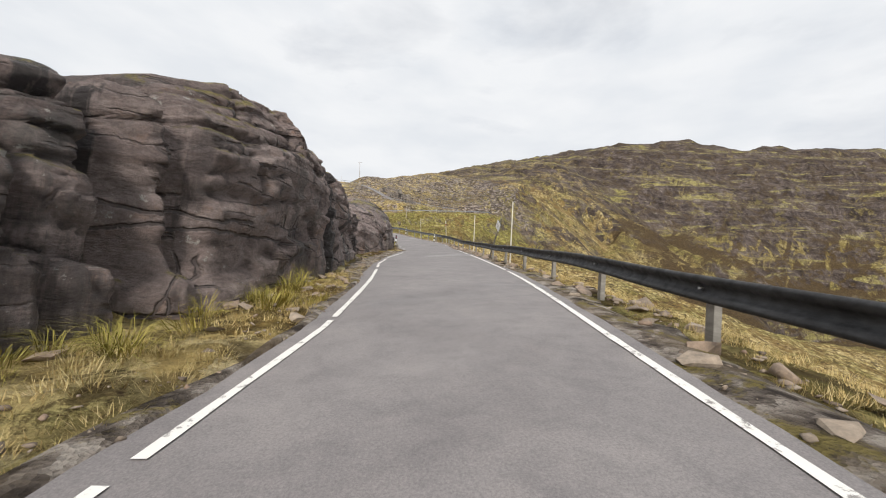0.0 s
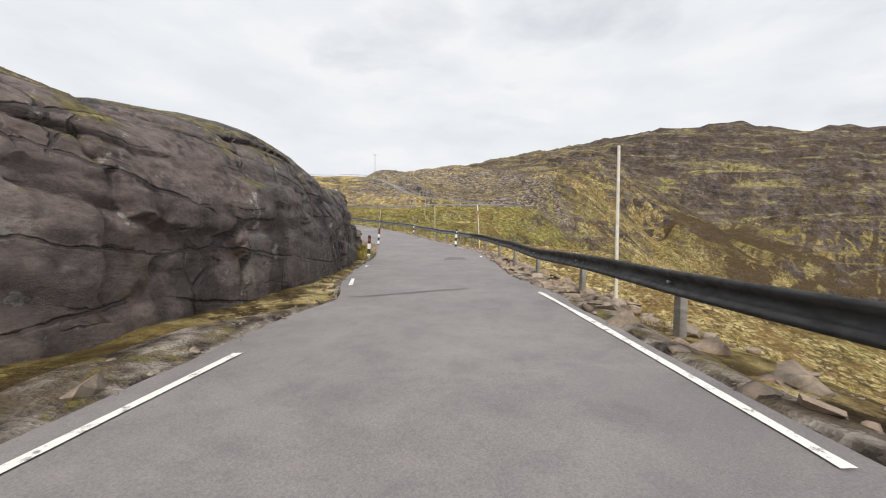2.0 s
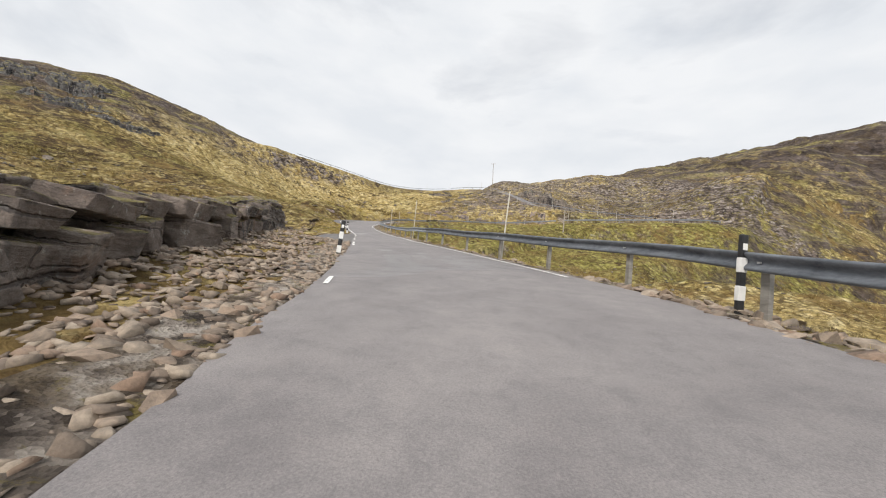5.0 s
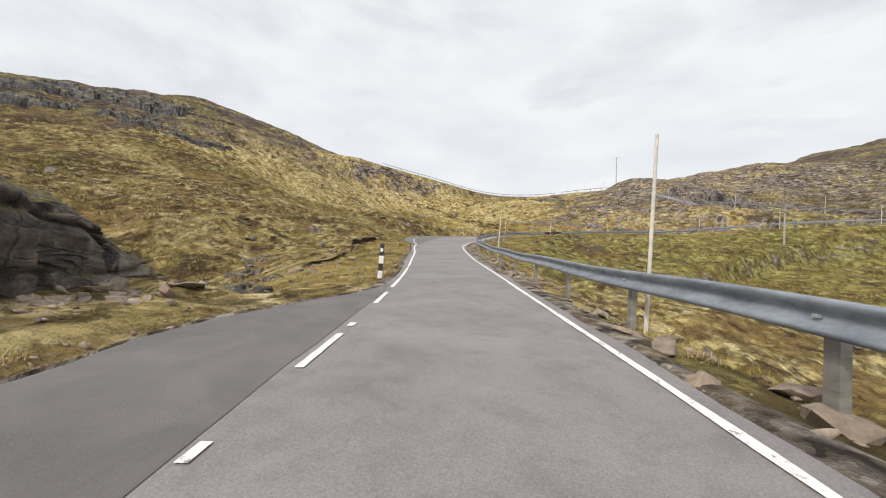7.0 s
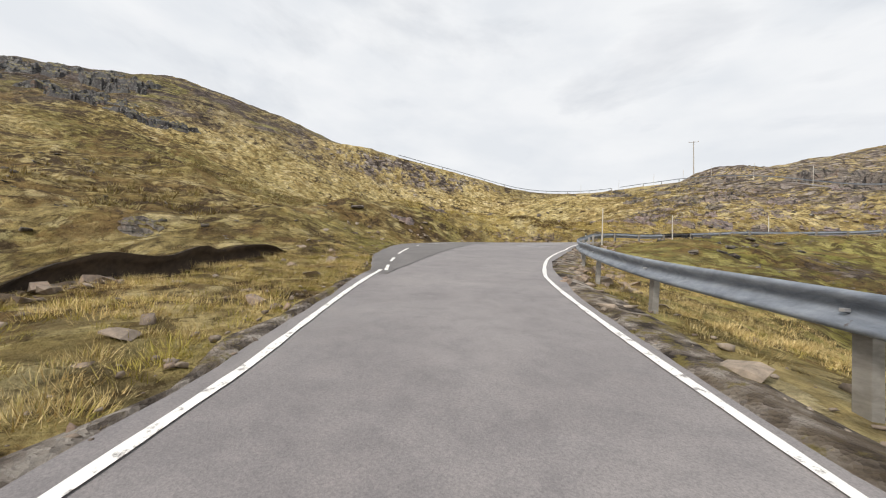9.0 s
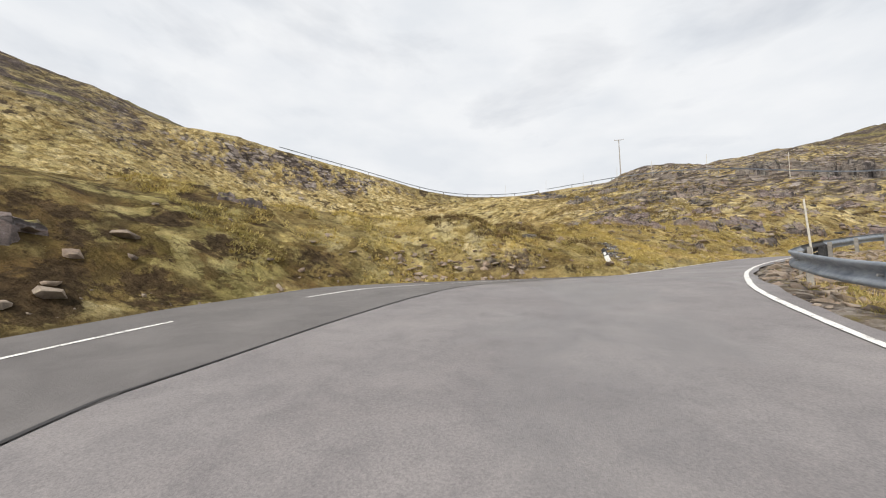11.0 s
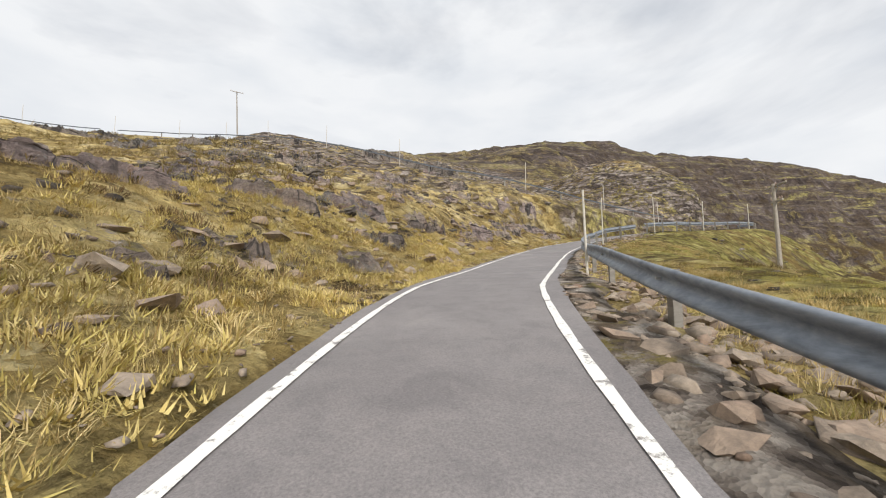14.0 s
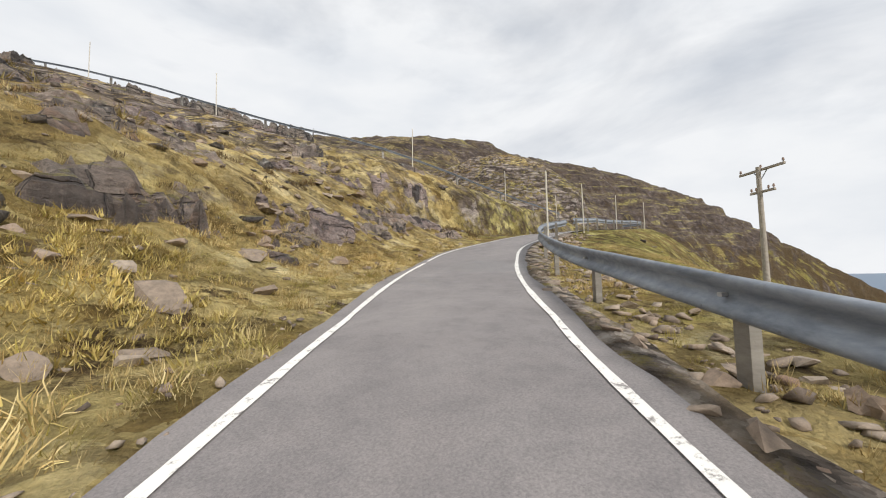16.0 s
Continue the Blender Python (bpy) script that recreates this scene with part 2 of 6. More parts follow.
def rock_material(name, stops, damp=0.85, mossline=0.44):
    """Bedded sandstone: thin layers, dark joints, wet seep streaks, lichen, rusty stains and moss on the ledges."""
    m, n, l, b, co = material(name, 0.8)
    p = co.outputs["Position"]
    layers = noise_node(n, l, squash(n, l, warped(n, l, p, 0.5, 0.8), (0.22, 0.22, 1.9)), 1.1, 12, 0.74, 0.3)
    speck = noise_node(n, l, p, 1.3, 11, 0.78, 0.3)
    tone = ramp(n, stops)
    l.new(blend(n, l, layers, speck, 0.45), tone.inputs["Fac"])
    col = blend(n, l, tone.outputs["Color"], (0.30, 0.17, 0.10), band(n, l, noise_node(n, l, p, 0.6, 8, 0.72, 0.5), 0.55, 0.65, 0.5))
    streak = noise_node(n, l, squash(n, l, p, (0.75, 0.75, 0.10)), 1.0, 9, 0.70, 0.5)
    seep = noise_node(n, l, squash(n, l, p, (0.28, 0.28, 0.04)), 1.0, 4, 0.6, 0.3)
    wet = band(n, l, blend(n, l, streak, seep, 0.45), 0.515, 0.57, damp)
    # the whaleback's end made darker and smoother by its y, and black algae bands that hang down the faces
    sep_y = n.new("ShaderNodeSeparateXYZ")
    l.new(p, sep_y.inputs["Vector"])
    dark_end = times_node(n, l, times_node(n, l, band(n, l, sep_y.outputs["Y"], -3, 8, 0.8), band(n, l, sep_y.outputs["Y"], 17, 14)), band(n, l, streak, 0.36, 0.52))
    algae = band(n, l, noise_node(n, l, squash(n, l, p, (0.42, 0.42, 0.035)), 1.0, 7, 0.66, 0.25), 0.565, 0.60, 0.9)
    for other in (dark_end, algae):
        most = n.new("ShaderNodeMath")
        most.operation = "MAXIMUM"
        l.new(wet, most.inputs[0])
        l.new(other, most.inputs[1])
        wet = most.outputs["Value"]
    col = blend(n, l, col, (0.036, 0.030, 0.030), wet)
    pale = band(n, l, noise_node(n, l, p, 3.0, 7, 0.72), 0.60, 0.635, 0.9)
    col = blend(n, l, col, (0.60, 0.58, 0.53), times_node(n, l, pale, band(n, l, noise_node(n, l, p, 0.45, 4), 0.48, 0.55)))
    grey = band(n, l, noise_node(n, l, p, 0.9, 9, 0.75, 0.4), 0.53, 0.60, 0.5)
    col = blend(n, l, col, (0.26, 0.265, 0.245), times_node(n, l, grey, band(n, l, noise_node(n, l, p, 0.2, 3), 0.42, 0.58)))
    shaken = warped(n, l, p, 1.4, 0.28)
    beds = times_node(n, l, crack_node(n, l, squash(n, l, shaken, (0.16, 0.16, 0.95)), 1.0, 0.028), band(n, l, noise_node(n, l, p, 0.5, 4), 0.44, 0.51))
    fine = times_node(n, l, crack_node(n, l, squash(n, l, shaken, (0.35, 0.35, 2.4)), 1.0, 0.040), band(n, l, noise_node(n, l, p, 0.8, 4), 0.51, 0.57, 0.8))
    joints = times_node(n, l, crack_node(n, l, squash(n, l, shaken, (0.75, 0.75, 0.22)), 1.0, 0.022), band(n, l, noise_node(n, l, p, 0.35, 3), 0.50, 0.56))
    line = beds
    for other in (joints, fine):
        both = n.new("ShaderNodeMath")
        both.operation = "MAXIMUM"
        l.new(line, both.inputs[0])
        l.new(other, both.inputs[1])
        line = both.outputs["Value"]
    col = blend(n, l, col, (0.020, 0.016, 0.015), times_node(n, l, line, 0.85))
    grain = ramp(n, [(0.36, (0.42, 0.41, 0.41)), (0.5, (0.98, 0.98, 0.98)), (0.64, (1.55, 1.52, 1.48))])
    l.new(noise_node(n, l, squash(n, l, p, (1, 1, 1.7)), 3.2, 12, 0.86, 0.2), grain.inputs["Fac"])
    col = blend(n, l, col, grain.outputs["Color"], 0.9, "MULTIPLY")
    sep = n.new("ShaderNodeSeparateXYZ")
    l.new(co.outputs["Normal"], sep.inputs["Vector"])
    moss = times_node(n, l, band(n, l, sep.outputs["Z"], 0.55, 0.82), band(n, l, noise_node(n, l, p, 0.7, 9, 0.74), mossline, mossline + 0.07, 0.95))
    mossy = ramp(n, [(0.36, (0.075, 0.060, 0.018)), (0.5, (0.21, 0.175, 0.050)), (0.64, (0.40, 0.33, 0.11))])
    l.new(noise_node(n, l, p, 5, 7, 0.78), mossy.inputs["Fac"])
    col = blend(n, l, col, mossy.outputs["Color"], moss)
    l.new(col, b.inputs["Base Color"])
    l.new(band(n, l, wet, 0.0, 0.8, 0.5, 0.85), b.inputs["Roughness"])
    relief = blend(n, l, noise_node(n, l, squash(n, l, p, (0.8, 0.8, 2.2)), 2.2, 12, 0.8, 0.2), (0.0, 0.0, 0.0), line)
    bump_on(n, l, b, relief, 1.0, 0.3)
    return m


def stone_material():
    """Loose blocks and rubble, each a little different."""
    m, n, l, b, co = material("rubble_stone", 0.85)
    p = co.outputs["Position"]
    tone = ramp(n, [(0.0, (0.15, 0.117, 0.094)), (0.35, (0.27, 0.218, 0.17)), (0.7, (0.40, 0.338, 0.27)), (1.0, (0.26, 0.18, 0.13))])
    l.new(co.outputs["Random Per Island"], tone.inputs["Fac"])
    grain = ramp(n, [(0.3, (0.55, 0.55, 0.55)), (0.7, (1.25, 1.22, 1.18))])
    l.new(noise_node(n, l, p, 9, 6, 0.7), grain.inputs["Fac"])
    l.new(blend(n, l, tone.outputs["Color"], grain.outputs["Color"], 1.0, "MULTIPLY"), b.inputs["Base Color"])
    bump_on(n, l, b, noise_node(n, l, p, 14, 6, 0.7), 0.6, 0.04)
    return m


def asphalt_material():
    m, n, l, b, co = material("asphalt", 0.62)
    p = co.outputs["Position"]
    base = ramp(n, [(0.36, (0.190, 0.176, 0.176)), (0.5, (0.214, 0.199, 0.198)), (0.66, (0.242, 0.225, 0.222))])
    l.new(noise_node(n, l, p, 0.45, 6, 0.62, 0.6), base.inputs["Fac"])
    chips = ramp(n, [(0.3, (0.72, 0.72, 0.72)), (0.5, (1, 1, 1)), (0.72, (1.3, 1.28, 1.25))])
    l.new(noise_node(n, l, p, 60, 3, 0.8), chips.inputs["Fac"])
    col = blend(n, l, base.outputs["Color"], chips.outputs["Color"], 1.0, "MULTIPLY")
    worn = ramp(n, [(0.36, (0.86, 0.86, 0.87)), (0.5, (1, 1, 1)), (0.64, (1.10, 1.09, 1.08))])
    l.new(noise_node(n, l, p, 2.2, 8, 0.72, 0.4), worn.inputs["Fac"])
    col = blend(n, l, col, worn.outputs["Color"], 1.0, "MULTIPLY")
    damp = band(n, l, noise_node(n, l, p, 0.16, 4, 0.55, 0.9), 0.55, 0.68)
    col = blend(n, l, col, (0.10, 0.095, 0.094), times_node(n, l, damp, 0.25))
    l.new(col, b.inputs["Base Color"])
    l.new(band(n, l, damp, 0.0, 1.0, 0.42, 0.7), b.inputs["Roughness"])
    bump_on(n, l, b, noise_node(n, l, p, 85, 3, 0.7), 0.35, 0.012)
    return m


def old_asphalt_material():
    m, n, l, b, co = material("lay_by_asphalt", 0.7)
    p = co.outputs["Position"]
    base = ramp(n, [(0.3, (0.108, 0.100, 0.097)), (0.7, (0.178, 0.166, 0.159))])
    l.new(noise_node(n, l, p, 1.1, 7, 0.7, 0.5), base.inputs["Fac"])
    l.new(base.outputs["Color"], b.inputs["Base Color"])
    bump_on(n, l, b, noise_node(n, l, p, 40, 4, 0.75), 0.5, 0.02)
    return m


def paint_material():
    m, n, l, b, co = material("road_paint", 0.6)
    p = co.outputs["Position"]
    wear = band(n, l, noise_node(n, l, p, 7.5, 6, 0.75), 0.36, 0.46)
    l.new(blend(n, l, (0.24, 0.225, 0.215), (0.78, 0.77, 0.73), wear), b.inputs["Base Color"])
    return m


def galvanised_material(name, lo, hi):
    m, n, l, b, co = material(name, 0.55, 0.55)
    p = co.outputs["Position"]
    tone = ramp(n, [(0.28, lo), (0.72, hi)])
    l.new(noise_node(n, l, squash(n, l, p, (0.8, 0.8, 3.0)), 2.2, 7, 0.7, 0.4), tone.inputs["Fac"])
    rust = band(n, l, noise_node(n, l, p, 5.5, 6, 0.75), 0.64, 0.74, 0.6)
    l.new(blend(n, l, tone.outputs["Color"], (0.10, 0.06, 0.035), rust), b.inputs["Base Color"])
    l.new(band(n, l, noise_node(n, l, p, 8, 4), 0.3, 0.7, 0.75, 0.45), b.inputs["Roughness"])
    bump_on(n, l, b, noise_node(n, l, p, 30, 4), 0.15, 0.01)
    return m


def gravel_material():
    m, n, l, b, co = material("verge_gravel", 0.9)
    p = co.outputs["Position"]
    cell = n.new("ShaderNodeTexVoronoi")
    cell.inputs["Scale"].default_value = 26
    l.new(p, cell.inputs["Vector"])
    tone = ramp(n, [(0.38, (0.045, 0.036, 0.030)), (0.5, (0.19, 0.160, 0.135)), (0.62, (0.44, 0.395, 0.345))])
    l.new(noise_node(n, l, cell.outputs["Position"], 3.0, 2), tone.inputs["Fac"])
    dirt = band(n, l, noise_node(n, l, p, 0.8, 7, 0.7, 0.5), 0.46, 0.62, 0.7)
    col = blend(n, l, tone.outputs["Color"], (0.17, 0.13, 0.085), dirt)
    col = blend(n, l, col, (0.22, 0.18, 0.06), band(n, l, noise_node(n, l, p, 1.3, 7, 0.75, 0.4), 0.53, 0.62, 0.9))
    l.new(col, b.inputs["Base Color"])
    b.inputs["Specular IOR Level"].default_value = 0.15
    bump_on(n, l, b, blend(n, l, noise_node(n, l, p, 22, 8, 0.8), cell.outputs["Distance"], 0.5), 1.0, 0.09)
    return m


def plain_material(name, colour, rough=0.7, spread=0.25, scale=6.0, metal=0.0):
    m, n, l, b, co = material(name, rough, metal)
    dark = tuple(c * (1 - spread) for c in colour)
    light = tuple(min(1, c * (1 + spread)) for c in colour)
    r = ramp(n, [(0.3, dark), (0.7, light)])
    l.new(noise_node(n, l, co.outputs["Position"], scale, 6, 0.7), r.inputs["Fac"])
    l.new(r.outputs["Color"], b.inputs["Base Color"])
    return m


def blade_material(name, stops):
    m, n, l, b, co = material(name, 0.8)
    r = ramp(n, stops)
    l.new(co.outputs["Random Per Island"], r.inputs["Fac"])
    tint = ramp(n, [(0.3, (0.7, 0.72, 0.7)), (0.7, (1.25, 1.2, 1.1))])
    l.new(noise_node(n, l, co.outputs["Position"], 0.3, 4), tint.inputs["Fac"])
    l.new(blend(n, l, r.outputs["Color"], tint.outputs["Color"], 1.0, "MULTIPLY"), b.inputs["Base Color"])
    b.inputs["Specular IOR Level"].default_value = 0.2
    return m


def water_material():
    m, n, l, b, co = material("sea_water", 0.35)
    b.inputs["Base Color"].default_value = (0.03, 0.09, 0.17, 1)
    return m


def stream_material():
    """Thin hill water, clear and dark between white broken streaks."""
    m, n, l, b, co = material("stream_water", 0.12)
    foam = noise_node(n, l, squash(n, l, co.outputs["Position"], (3.4, 1.0, 1.6)), 4.0, 7, 0.75, 0.4)
    streak = band(n, l, foam, 0.495, 0.55, 0.95)
    l.new(blend(n, l, (0.03, 0.028, 0.026), (0.75, 0.77, 0.78), streak), b.inputs["Base Color"])
    l.new(band(n, l, streak, 0.0, 1.0, 0.7, 0.3), b.inputs["Roughness"])
    bump_on(n, l, b, foam, 1.0, 0.12)
    return m


MOOR, STONE, ASPHALT = moor_material(), stone_material(), asphalt_material()
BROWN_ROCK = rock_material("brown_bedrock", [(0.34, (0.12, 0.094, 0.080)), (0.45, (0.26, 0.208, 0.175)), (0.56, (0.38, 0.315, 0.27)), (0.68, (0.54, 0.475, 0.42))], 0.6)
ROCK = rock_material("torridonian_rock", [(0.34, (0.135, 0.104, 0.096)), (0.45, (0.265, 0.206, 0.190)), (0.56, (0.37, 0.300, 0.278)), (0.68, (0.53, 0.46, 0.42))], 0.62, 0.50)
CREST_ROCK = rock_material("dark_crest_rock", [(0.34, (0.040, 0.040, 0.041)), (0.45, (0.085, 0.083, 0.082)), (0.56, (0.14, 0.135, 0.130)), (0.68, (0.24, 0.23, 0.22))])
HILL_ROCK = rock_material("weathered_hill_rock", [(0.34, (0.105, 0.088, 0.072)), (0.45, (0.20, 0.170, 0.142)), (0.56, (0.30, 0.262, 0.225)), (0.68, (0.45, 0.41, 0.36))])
GRAVEL = gravel_material()
LAY_BY, PAINT = old_asphalt_material(), paint_material()
GALV = galvanised_material("galvanised_steel", (0.15, 0.172, 0.205), (0.40, 0.435, 0.48))
GALV_MID = galvanised_material("dulled_steel", (0.075, 0.084, 0.098), (0.25, 0.27, 0.295))
GALV_OLD = galvanised_material("tarnished_steel", (0.022, 0.022, 0.023), (0.085, 0.085, 0.087))
POST_STEEL = galvanised_material("weathered_post_steel", (0.20, 0.185, 0.165), (0.42, 0.40, 0.36))
BLACK = plain_material("black_plastic", (0.018, 0.018, 0.019), 0.5, 0.4)
WHITE = plain_material("white_plastic", (0.72, 0.72, 0.70), 0.5, 0.1)
RED = plain_material("red_reflector", (0.42, 0.03, 0.03), 0.35, 0.15)
SIGN_WHITE = plain_material("sign_white", (0.78, 0.78, 0.76), 0.4, 0.05, 3)
FADED = plain_material("faded_lettering", (0.50, 0.50, 0.49), 0.5, 0.2)
SIGN_BACK = plain_material("sign_back_grey", (0.20, 0.24, 0.24), 0.5, 0.2, metal=0.4)
SNOW_WOOD = plain_material("weathered_pole_wood", (0.60, 0.57, 0.50), 0.85, 0.22, 9)
POLE_WOOD = plain_material("creosoted_pole_wood", (0.36, 0.325, 0.28), 0.85, 0.3, 9)
CERAMIC = plain_material("insulator_ceramic", (0.25, 0.17, 0.13), 0.3, 0.2)
SEAM = plain_material("tar_seam", (0.03, 0.029, 0.029), 0.5, 0.3, 20)
SEA, STREAM = water_material(), stream_material()
PEAT = plain_material("bare_peat", (0.055, 0.037, 0.023), 0.9, 0.5, 5)
WET_STONE = plain_material("wet_dark_stone", (0.10, 0.082, 0.074), 0.35, 0.5, 7)
BANK_MOSS = blade_material("mossy_bank_blades", [(0.0, (0.35, 0.27, 0.09)), (0.35, (0.54, 0.43, 0.16)), (0.7, (0.70, 0.58, 0.26)), (1.0, (0.52, 0.45, 0.14))])
TURF = blade_material("mossy_turf_blades", [(0.0, (0.25, 0.20, 0.055)), (0.4, (0.42, 0.35, 0.10)), (0.75, (0.60, 0.50, 0.18)), (1.0, (0.44, 0.40, 0.11))])
STRAW = blade_material("moor_grass_blades", [(0.0, (0.30, 0.205, 0.08)), (0.3, (0.51, 0.385, 0.17)), (0.65, (0.70, 0.575, 0.32)), (0.85, (0.54, 0.435, 0.19)), (1.0, (0.36, 0.31, 0.11))])
HILL_STRAW = blade_material("hill_grass_blades", [(0.0, (0.20, 0.145, 0.06)), (0.4, (0.34, 0.265, 0.115)), (0.75, (0.46, 0.38, 0.19)), (1.0, (0.27, 0.235, 0.08))])
GREEN = blade_material("verge_grass_blades", [(0.0, (0.19, 0.165, 0.035)), (0.5, (0.36, 0.31, 0.075)), (1.0, (0.50, 0.41, 0.14))])
HEATHER = blade_material("heather_sprigs", [(0.0, (0.07, 0.048, 0.028)), (0.5, (0.16, 0.108, 0.054)), (0.85, (0.25, 0.175, 0.085)), (1.0, (0.15, 0.145, 0.045))])


# ---- numbers that shape the land ----
def hash2(ix, iy, seed):
    h = (ix.astype(np.int64) * 374761393 + iy.astype(np.int64) * 668265263 + seed * 974634777) & 0xFFFFFFFF
    h = ((h ^ (h >> 13)) * 1274126177) & 0xFFFFFFFF
    h = h ^ (h >> 16)
    return (h & 0xFFFFFF) / float(0xFFFFFF)


def value_noise(x, y, seed=0):
    """Smooth noise in -1 .. 1 for arrays."""
    x, y = np.asarray(x, float), np.asarray(y, float)
    ix, iy = np.floor(x), np.floor(y)
    fx, fy = x - ix, y - iy
    fx, fy = fx * fx * (3 - 2 * fx), fy * fy * (3 - 2 * fy)
    a, b = hash2(ix, iy, seed), hash2(ix + 1, iy, seed)
    c, d = hash2(ix, iy + 1, seed), hash2(ix + 1, iy + 1, seed)
    return 2 * ((a * (1 - fx) + b * fx) * (1 - fy) + (c * (1 - fx) + d * fx) * fy) - 1


def fractal(x, y, octaves=4, seed=0, gain=0.5):
    total, amp = 0, 1.0
    for k in range(octaves):
        total = total + amp * value_noise(x * 2**k + 17.3 * k, y * 2**k - 9.1 * k, seed + k)
        amp *= gain
    return total


def smooth(lo, hi, v):
    u = np.clip((np.asarray(v, float) - lo) / (hi - lo), 0, 1)
    return u * u * (3 - 2 * u)


NEAR_LAND = (
    (0.5, 0.7, 1.6, -0.9, -0.9, 3.2, 2.3, 1.5, 4.6),
    (5.1, 3.3, 17.9, 21.5, 17.5, 13.3, 5.3, 6, 16.7),
    (17.7, -7.8, 10.9, -6, -1.4, 10.5, 12.7, 14, 24.9),
    (8, -3.5, 18.1, 0, 17, 19.7, 23.9, 22.6, 36.2),
    (38.8, 7.7, 10, 28.8, -1.7, 19.2, 4.2, -14.9, 34.9),
    (-11.4, 41.6, -41.6, 15.3, 13, 8.3, 58.6, -17.1, 24.4),
    (-71.5, 85.8, 13.5, 41.8, 0.7, -6.7, 20.6, -22.1, 33.4),
    (-25.4, -22.2, -52.6, 4.6, 18, 22.5, -6.1, 54.7, -31.1))
FAR_LAND = (
    (4.7, 9.3, 6.1, -18.4, -57, -39.9, -12.2, 6.8, 7.4),
    (9.3, 19.3, 17.4, 23.4, 34.1, 70.8, -22, -39.7, 13.3),
    (7.9, 22.5, 6.9, 28.8, -72, -139, 27.6, -92.3, -48.7),
    (10.5, 47.1, -5, -51.3, -14.7, -39.5, 119.2, -2.2, -65),
    (7.1, 33.3, 9.9, 31.1, 164.7, 151.3, -17.9, 106.3, 35),
    (1.1, 6.9, 8.7, -23.5, -186.6, -111.5, -27.2, 49.4, 22),
    (0.2, 0.4, 1.4, -2, 16.7, 111.6, 67.1, 10.4, 1.6))


def lattice(x, y, rows, x0, y0, dx, dy, radius):
    total = np.zeros_like(x)
    for j, row in enumerate(rows):
        for i, h in enumerate(row):
            total += h * np.exp(-((x - x0 - i * dx) ** 2 + (y - y0 - j * dy) ** 2) / (2 * radius**2))
    return total


def mound(x, y, x0, y0, radius):
    return np.exp(-((x - x0) ** 2 + (y - y0) ** 2) / (2 * radius**2))


# the brow of the spur past the hairpin, beyond which the corrie drops away: x, y, height
BROW = np.array([(2, 76, 5.0), (8, 88, 8.0), (14, 98, 10.5), (21, 108, 12.8), (29, 116, 14.8), (36, 123, 17.6), (42, 132, 22.0), (48, 143, 32), (57, 159, 43), (66, 178, 47), (80, 200, 56)])


def spur_cap(x, y):
    """The height that the spur's top and its steep flank allow, far above the land elsewhere."""
    best, side, top = np.full(x.shape, 1e9), np.zeros(x.shape), np.zeros(x.shape)
    for a, b in zip(BROW[:-1], BROW[1:]):
        run = b[:2] - a[:2]
        k = run @ run
        u = np.clip(((x - a[0]) * run[0] + (y - a[1]) * run[1]) / k, 0, 1)
        d = np.hypot(x - a[0] - u * run[0], y - a[1] - u * run[1])
        e = ((x - a[0]) * run[1] - (y - a[1]) * run[0]) / math.sqrt(k)
        near = d < best
        side, top, best = np.where(near, np.sign(e) * d, side), np.where(near, a[2] + u * (b[2] - a[2]), top), np.where(near, d, best)
    ragged = 1.6 * fractal(x / 9.0, y / 9.0, 4, 91)
    flank = np.clip(side + ragged, 0, 45)
    cap = top + 0.35 * ragged - 0.95 * flank + 0.03 * np.clip(-side, 0, 30)
    far_off = 200 * smooth(40, 110, side) + 200 * smooth(18, 34, -side) + 200 * smooth(84, 70, y) + 200 * smooth(185, 215, y) + 200 * smooth(-2, 14, -side) * smooth(136, 146, y)
    return cap + far_off


def hills(x, y):
    """The broad shape of bowl, slopes and tops, without road or detail."""
    return (4.5 * mound(x, y, -119, 117, 19) + 6.5 * mound(x, y, 50, 160, 13) - 3.2 * mound(x, y, -13, 177, 13) + lattice(x, y, NEAR_LAND, -150, -60, 37.5, 40, 36) + lattice(x, y, FAR_LAND, -700, -400, 200, 200, 170)
            - 150 * smooth(650, 1000, np.hypot(x, y)) * smooth(100, -300, y - 0.2 * x))


# the road's line: x, y and height of its surface under the wheels
LOWER_ROAD = [(-8.5, -67.4, -5.1), (-5.4, -47.6, -3.6), (-2.3, -27.9, -2.01), (-0.8, -16.5, -1.09), (-0.15, -5.8, -0.37), (0, 5.7, 0.45), (-0.8, 16.9, 1.36),
              (-4.7, 28.2, 2.42), (-9.7, 39.6, 3.93), (-15.1, 50.4, 5.40), (-20.6, 60.4, 6.54), (-26.3, 69.9, 7.85), (-31.2, 78.7, 9.44),
              (-33.9, 87.3, 11.02), (-33.85, 94.2, 12.28), (-31.9, 99.3, 13.02), (-29.3, 103.8, 13.78), (-25.8, 108.4, 14.59), (-21.7, 112.5, 15.22)]
UPPER_ROAD = [(-17.8, 116.2, 15.82), (-13.2, 119.4, 16.55), (-8.0, 121.8, 17.4), (2.0, 123.8, 18.75), (12, 125.2, 19.6), (23, 126.0, 20.5), (31, 128, 21.2),
              (33, 131.5, 21.6), (28, 134.2, 21.9), (18, 134.2, 22.3), (8, 134.0, 22.8), (0, 134.0, 23.5), (-6, 135.2, 24.5), (-9.8, 139.5, 26.4), (-14.5, 147.5, 29.9), (-21, 158.5, 33.8), (-28, 171, 37.2),
              (-38, 180.5, 39.0), (-54, 181, 38.0), (-70, 172, 37.2), (-85, 156, 39.2), (-97, 138, 40.4), (-106, 120, 42.4), (-113, 109, 46.0)]


